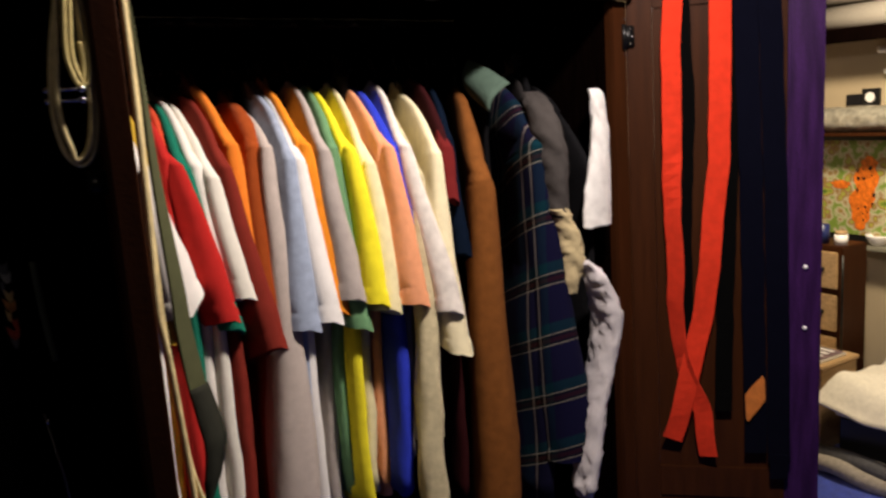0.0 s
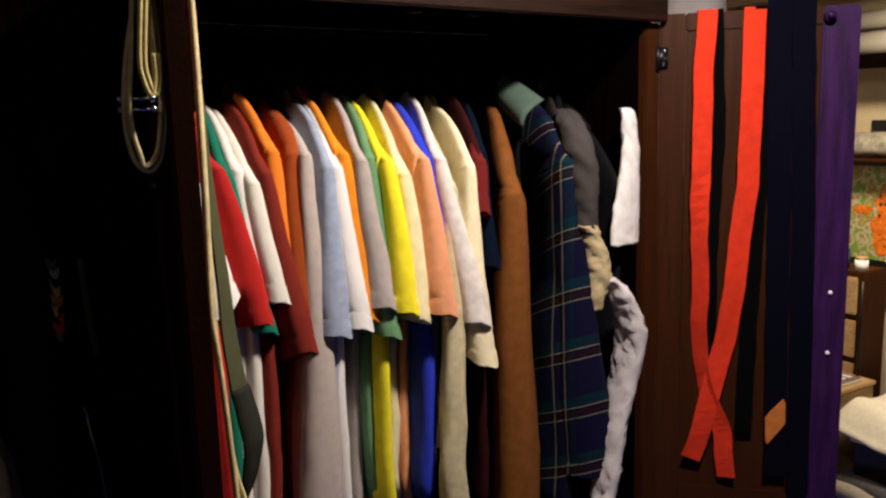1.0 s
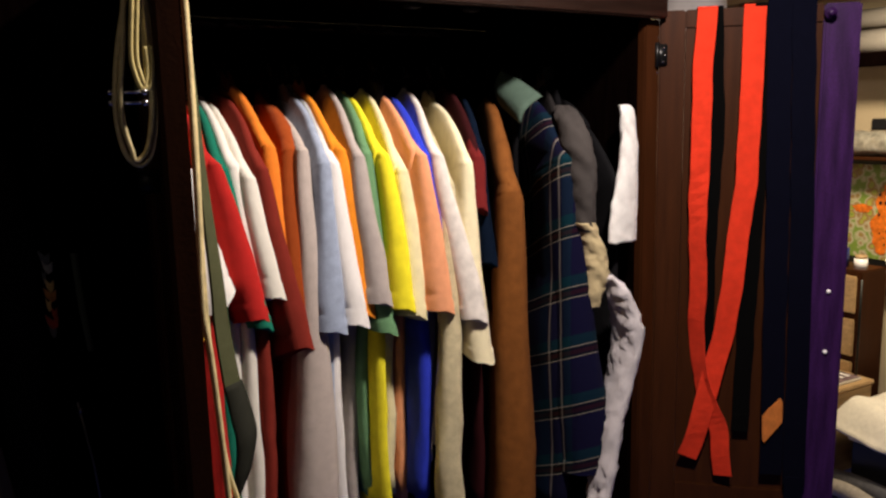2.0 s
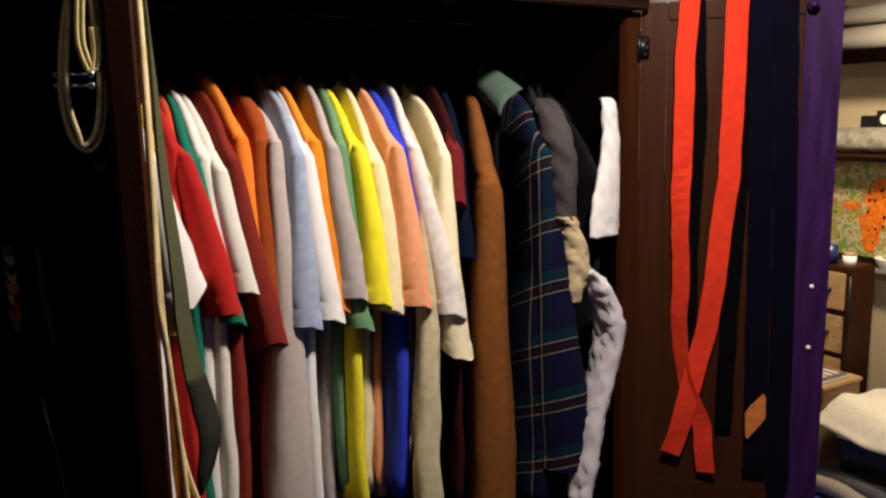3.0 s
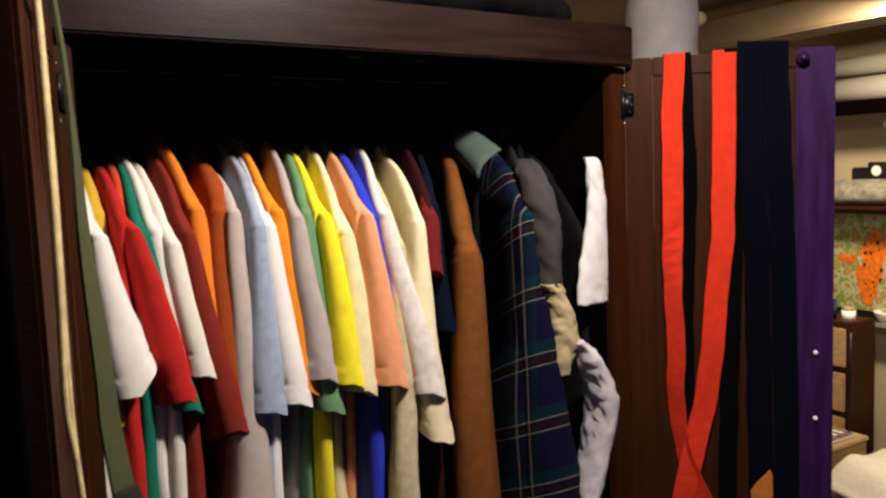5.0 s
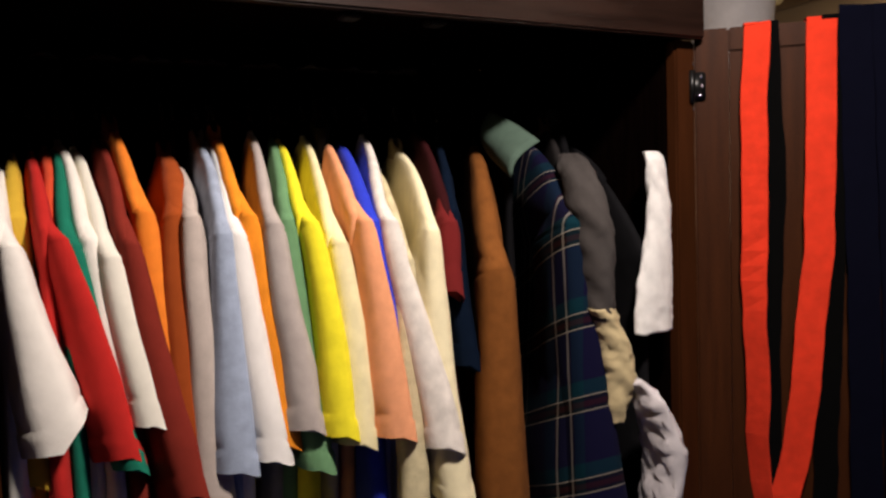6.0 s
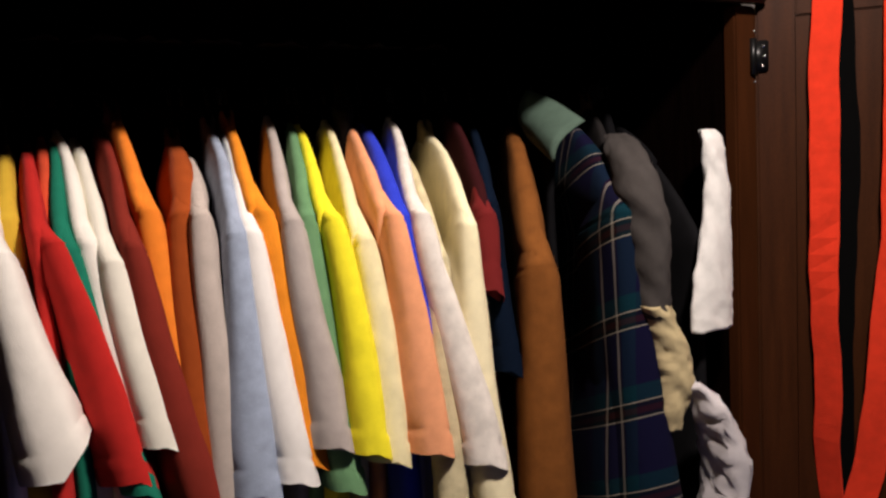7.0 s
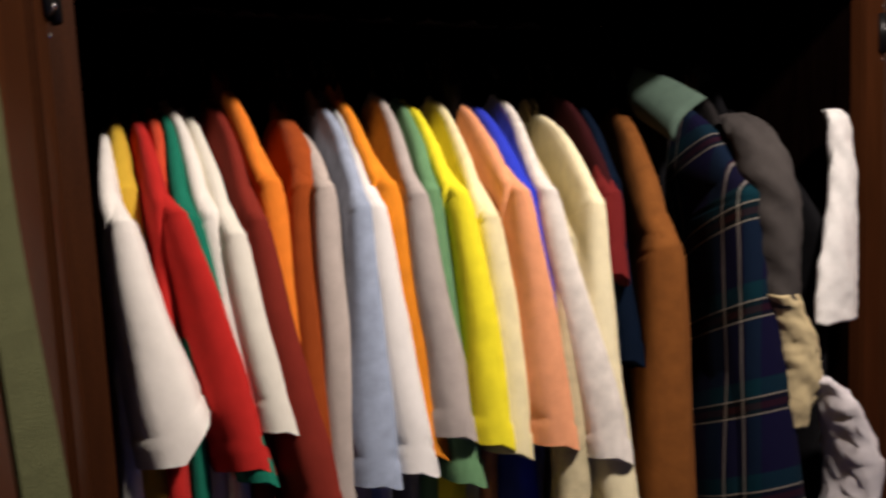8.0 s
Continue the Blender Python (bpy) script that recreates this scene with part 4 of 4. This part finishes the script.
boxed("tab", (4.08, 2.34, 1.52), (4.098, 2.42, 1.575), DARK_CLOTH, sign, 0.003)
toy = thing("blue_ornament", "blue and white wall ornament", "ornament")
BLUE = material("blue_paint", (0.03, 0.08, 0.42), rough=0.5, var=0.4, size=30)
part("body", rounded(bmesh.new(), 2.09, 2.19, 1.66, 1.80, 0.03, 4.06, 4.098), BLUE, toy)
part("tip", rounded(bmesh.new(), 2.17, 2.25, 1.765, 1.80, 0.015, 4.055, 4.096), WHITE_PLASTIC, toy)
part("tip", rounded(bmesh.new(), 2.16, 2.215, 1.665, 1.692, 0.012, 4.055, 4.096), WHITE_PLASTIC, toy)

top_shelf = thing("high_shelf", "brown shelf board high on the wall", "shelf")
boxed("board", (3.80, 1.5, 1.855), (4.098, 2.80, 1.880), WOOD, top_shelf, 0.003)
boxed("lip", (3.78, 1.5, 1.82), (3.799, 2.80, 1.885), WOOD_SHADED, top_shelf, 0.003)
for z, r in ((1.945, 0.058), (2.055, 0.046)):
    tubes = thing("rolled_blind", "grey metal-edged blind rolled up on the high shelf", "blind", "rolled blinds")
    part("roll", tube(bmesh.new(), [(3.92, 1.62, z), (3.92, 2.74, z)], r, 20), BLIND, tubes)
    for y in (2.08, 2.44):
        bm = bmesh.new()
        tube(bm, [(3.92, y - 0.012, z), (3.92, y + 0.012, z)], r + 0.006, 20)
        part("band", bm, BLACK, tubes)
beam = thing("ceiling_beam", "brown wooden beam under the ceiling", "beam", kind="structure")
boxed("beam_body", (3.30, -2.2, 2.16), (3.52, 3.2, 2.298), CEIL, beam, 0.01)

# tall cabinet behind the door with a wrapped bundle on top
cab = thing("tall_cabinet", "plain beige tall cabinet standing behind the open door", "cabinet")
boxed("body", (1.86, 1.62, 0.0), (2.34, 2.05, 1.86), WALL, cab, 0.006)
bundle = thing("paper_bundle", "white paper wrapped bundle standing on the cabinet", "bundle")
bm = bmesh.new()
rings = []
for z, r in ((1.861, 0.100), (1.90, 0.106), (1.98, 0.102), (2.06, 0.108), (2.14, 0.100), (2.17, 0.06)):
    rings.append([Vector((2.09 + r * (1 + 0.05 * noise.noise(Vector((a * 2, z * 9, 1)))) * math.cos(a), 1.76 + r * (1 + 0.05 * noise.noise(Vector((a * 2, z * 9, 6)))) * math.sin(a), z)) for a in np.linspace(0, 2 * math.pi, 30, endpoint=False)])
loft(bm, rings)
part("wrapping", bm, material("white_paper", (0.80, 0.76, 0.74), rough=0.8, var=0.12, bump=0.6, size=14, fine=60), bundle)
bm = bmesh.new()
bmesh.ops.create_uvsphere(bm, u_segments=12, v_segments=8, radius=0.02, matrix=Matrix.Translation((2.185, 1.70, 2.06)))
part("knot", bm, CORD, bundle)

# the bedroom is turned a little against the wardrobe
TURN = Matrix.Translation((0.113, 0.050, 0.0)) @ Matrix.Rotation(radians(-4.14), 4, "Z") @ Matrix.Scale(0.968, 4) @ Matrix.Translation((-0.142, 0.084, 0.0))
for ob in bpy.data.objects:
    if ob.parent is None and (ob not in wardrobe_side or ob.name in ("wall_east", "wall_north")):
        ob.matrix_basis = TURN @ ob.matrix_basis

# dark cloth bag on the wardrobe's top
sack = thing("cloth_sack", "dark cloth sack lying on top of the wardrobe", "sack")
bm = bmesh.new()
rings = []
for k in range(25):
    f = k / 24
    r = 0.10 * math.sin(math.pi * min(0.97, max(0.03, f))) ** 0.45
    rings.append([Vector((0.86 + 0.54 * f, 1.36 + 1.2 * r * math.cos(a), 1.851 + 0.10 * (r / 0.1) + (r * math.sin(a) * 1.0) + 0.012 * noise.noise(Vector((k * 0.6, a, 2))))) for a in np.linspace(0, 2 * math.pi, 20, endpoint=False)])
loft(bm, rings)
part("body", bm, DARK_CLOTH, sack)

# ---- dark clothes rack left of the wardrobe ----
# Black coats, rack and board are added to fill the unlit left side.
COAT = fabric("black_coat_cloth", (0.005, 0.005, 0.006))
rack = thing("garment_rack", "added black garment rack in the dark beside the wardrobe", "rack")
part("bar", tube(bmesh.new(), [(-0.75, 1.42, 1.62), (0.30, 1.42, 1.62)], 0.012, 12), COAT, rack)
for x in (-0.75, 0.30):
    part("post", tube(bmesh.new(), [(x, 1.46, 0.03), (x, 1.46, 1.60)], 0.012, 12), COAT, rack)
    part("foot", tube(bmesh.new(), [(x, 1.20, 0.015), (x, 1.64, 0.015)], 0.014, 12), BLACK_METAL, rack)
ROD_Y = 1.42
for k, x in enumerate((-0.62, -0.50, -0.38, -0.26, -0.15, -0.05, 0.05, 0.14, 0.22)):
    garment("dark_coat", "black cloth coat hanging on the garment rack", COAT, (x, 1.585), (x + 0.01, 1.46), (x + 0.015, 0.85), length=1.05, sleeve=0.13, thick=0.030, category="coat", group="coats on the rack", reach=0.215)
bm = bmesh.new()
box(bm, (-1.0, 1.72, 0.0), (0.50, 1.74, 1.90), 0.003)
screen = tagged(part("dark_backdrop", bm, WOOD_SHADED, None, "", smooth=False), "added black board keeping the unlit space behind the rack dark", "board", kind="structure")
tie = thing("patterned_tie", "silk tie with orange red and grey pattern on a dark coat", "tie")
TIE = [material("tie_silk", c, rough=0.5, var=0.3, size=60) for c in ((0.10, 0.11, 0.12), (0.55, 0.22, 0.05), (0.42, 0.05, 0.02), (0.30, 0.30, 0.28), (0.60, 0.42, 0.18))]
for k in range(9):
    z = 1.425 - 0.012 * k
    w = 0.0050 + 0.0028 * math.sin(k * 1.9 + 0.7)
    bm = bmesh.new()
    q = Vector((0.251 + 0.0004 * k + 0.003 * math.sin(k * 2.3), 1.158 + 0.002 * math.sin(k), z))
    loft(bm, [[q + Vector((s * w, 0.15 * abs(s) * w + d, h - 0.4 * s * w)) for s, h in ((-1, 0.0), (0.2, -0.005), (1, 0.001), (0.8, -0.012), (0, -0.017), (-0.7, -0.011))] for d in (0.0, 0.003)])
    part("fold", bm, TIE[(0, 3, 0, 4, 1, 4, 2, 2, 0)[k]], tie, smooth=False)
chain = thing("silver_chain", "thin silver chain with a bead on a dark coat", "chain")
part("links", tube(bmesh.new(), [(0.271, 1.150, 1.225), (0.283, 1.148, 1.14), (0.298, 1.150, 0.95)], 0.0012, 6), STEEL, chain)
bm = bmesh.new()
bmesh.ops.create_uvsphere(bm, u_segments=8, v_segments=6, radius=0.004, matrix=Matrix.Translation((0.274, 1.148, 1.214)))
part("bead", bm, CHROME, chain)
pen = thing("grey_ribbon", "thin grey green ribbon hanging on a dark coat", "ribbon")
line = smooth_line([Vector((0.285, 1.155, 1.42)), Vector((0.288, 1.152, 1.35)), Vector((0.294, 1.150, 1.29))], 5)
part("band", ribbon(bmesh.new(), line, [Vector((1, 0.2, 0))] * len(line), 0.008, 0.001), fabric("ribbon_silk", (0.07, 0.08, 0.065)), pen)
cloth = thing("cream_cloth", "cream cloth draped over a stand on the carpet", "cloth")
bm = bmesh.new()
rings = []
for z, w in ((1.33, 0.008), (1.29, 0.022), (1.18, 0.035), (0.9, 0.05), (0.5, 0.06), (0.0, 0.08)):
    rings.append([Vector((0.140 + w * (1 + 0.15 * math.sin(5 * a)) * math.cos(a), 0.85 + w * (1 + 0.15 * math.sin(5 * a)) * math.sin(a), z)) for a in np.linspace(0, 2 * math.pi, 40, endpoint=False)])
loft(bm, rings)
part("drape", bm, fabric("cream_twill", (0.42, 0.36, 0.24)), cloth)
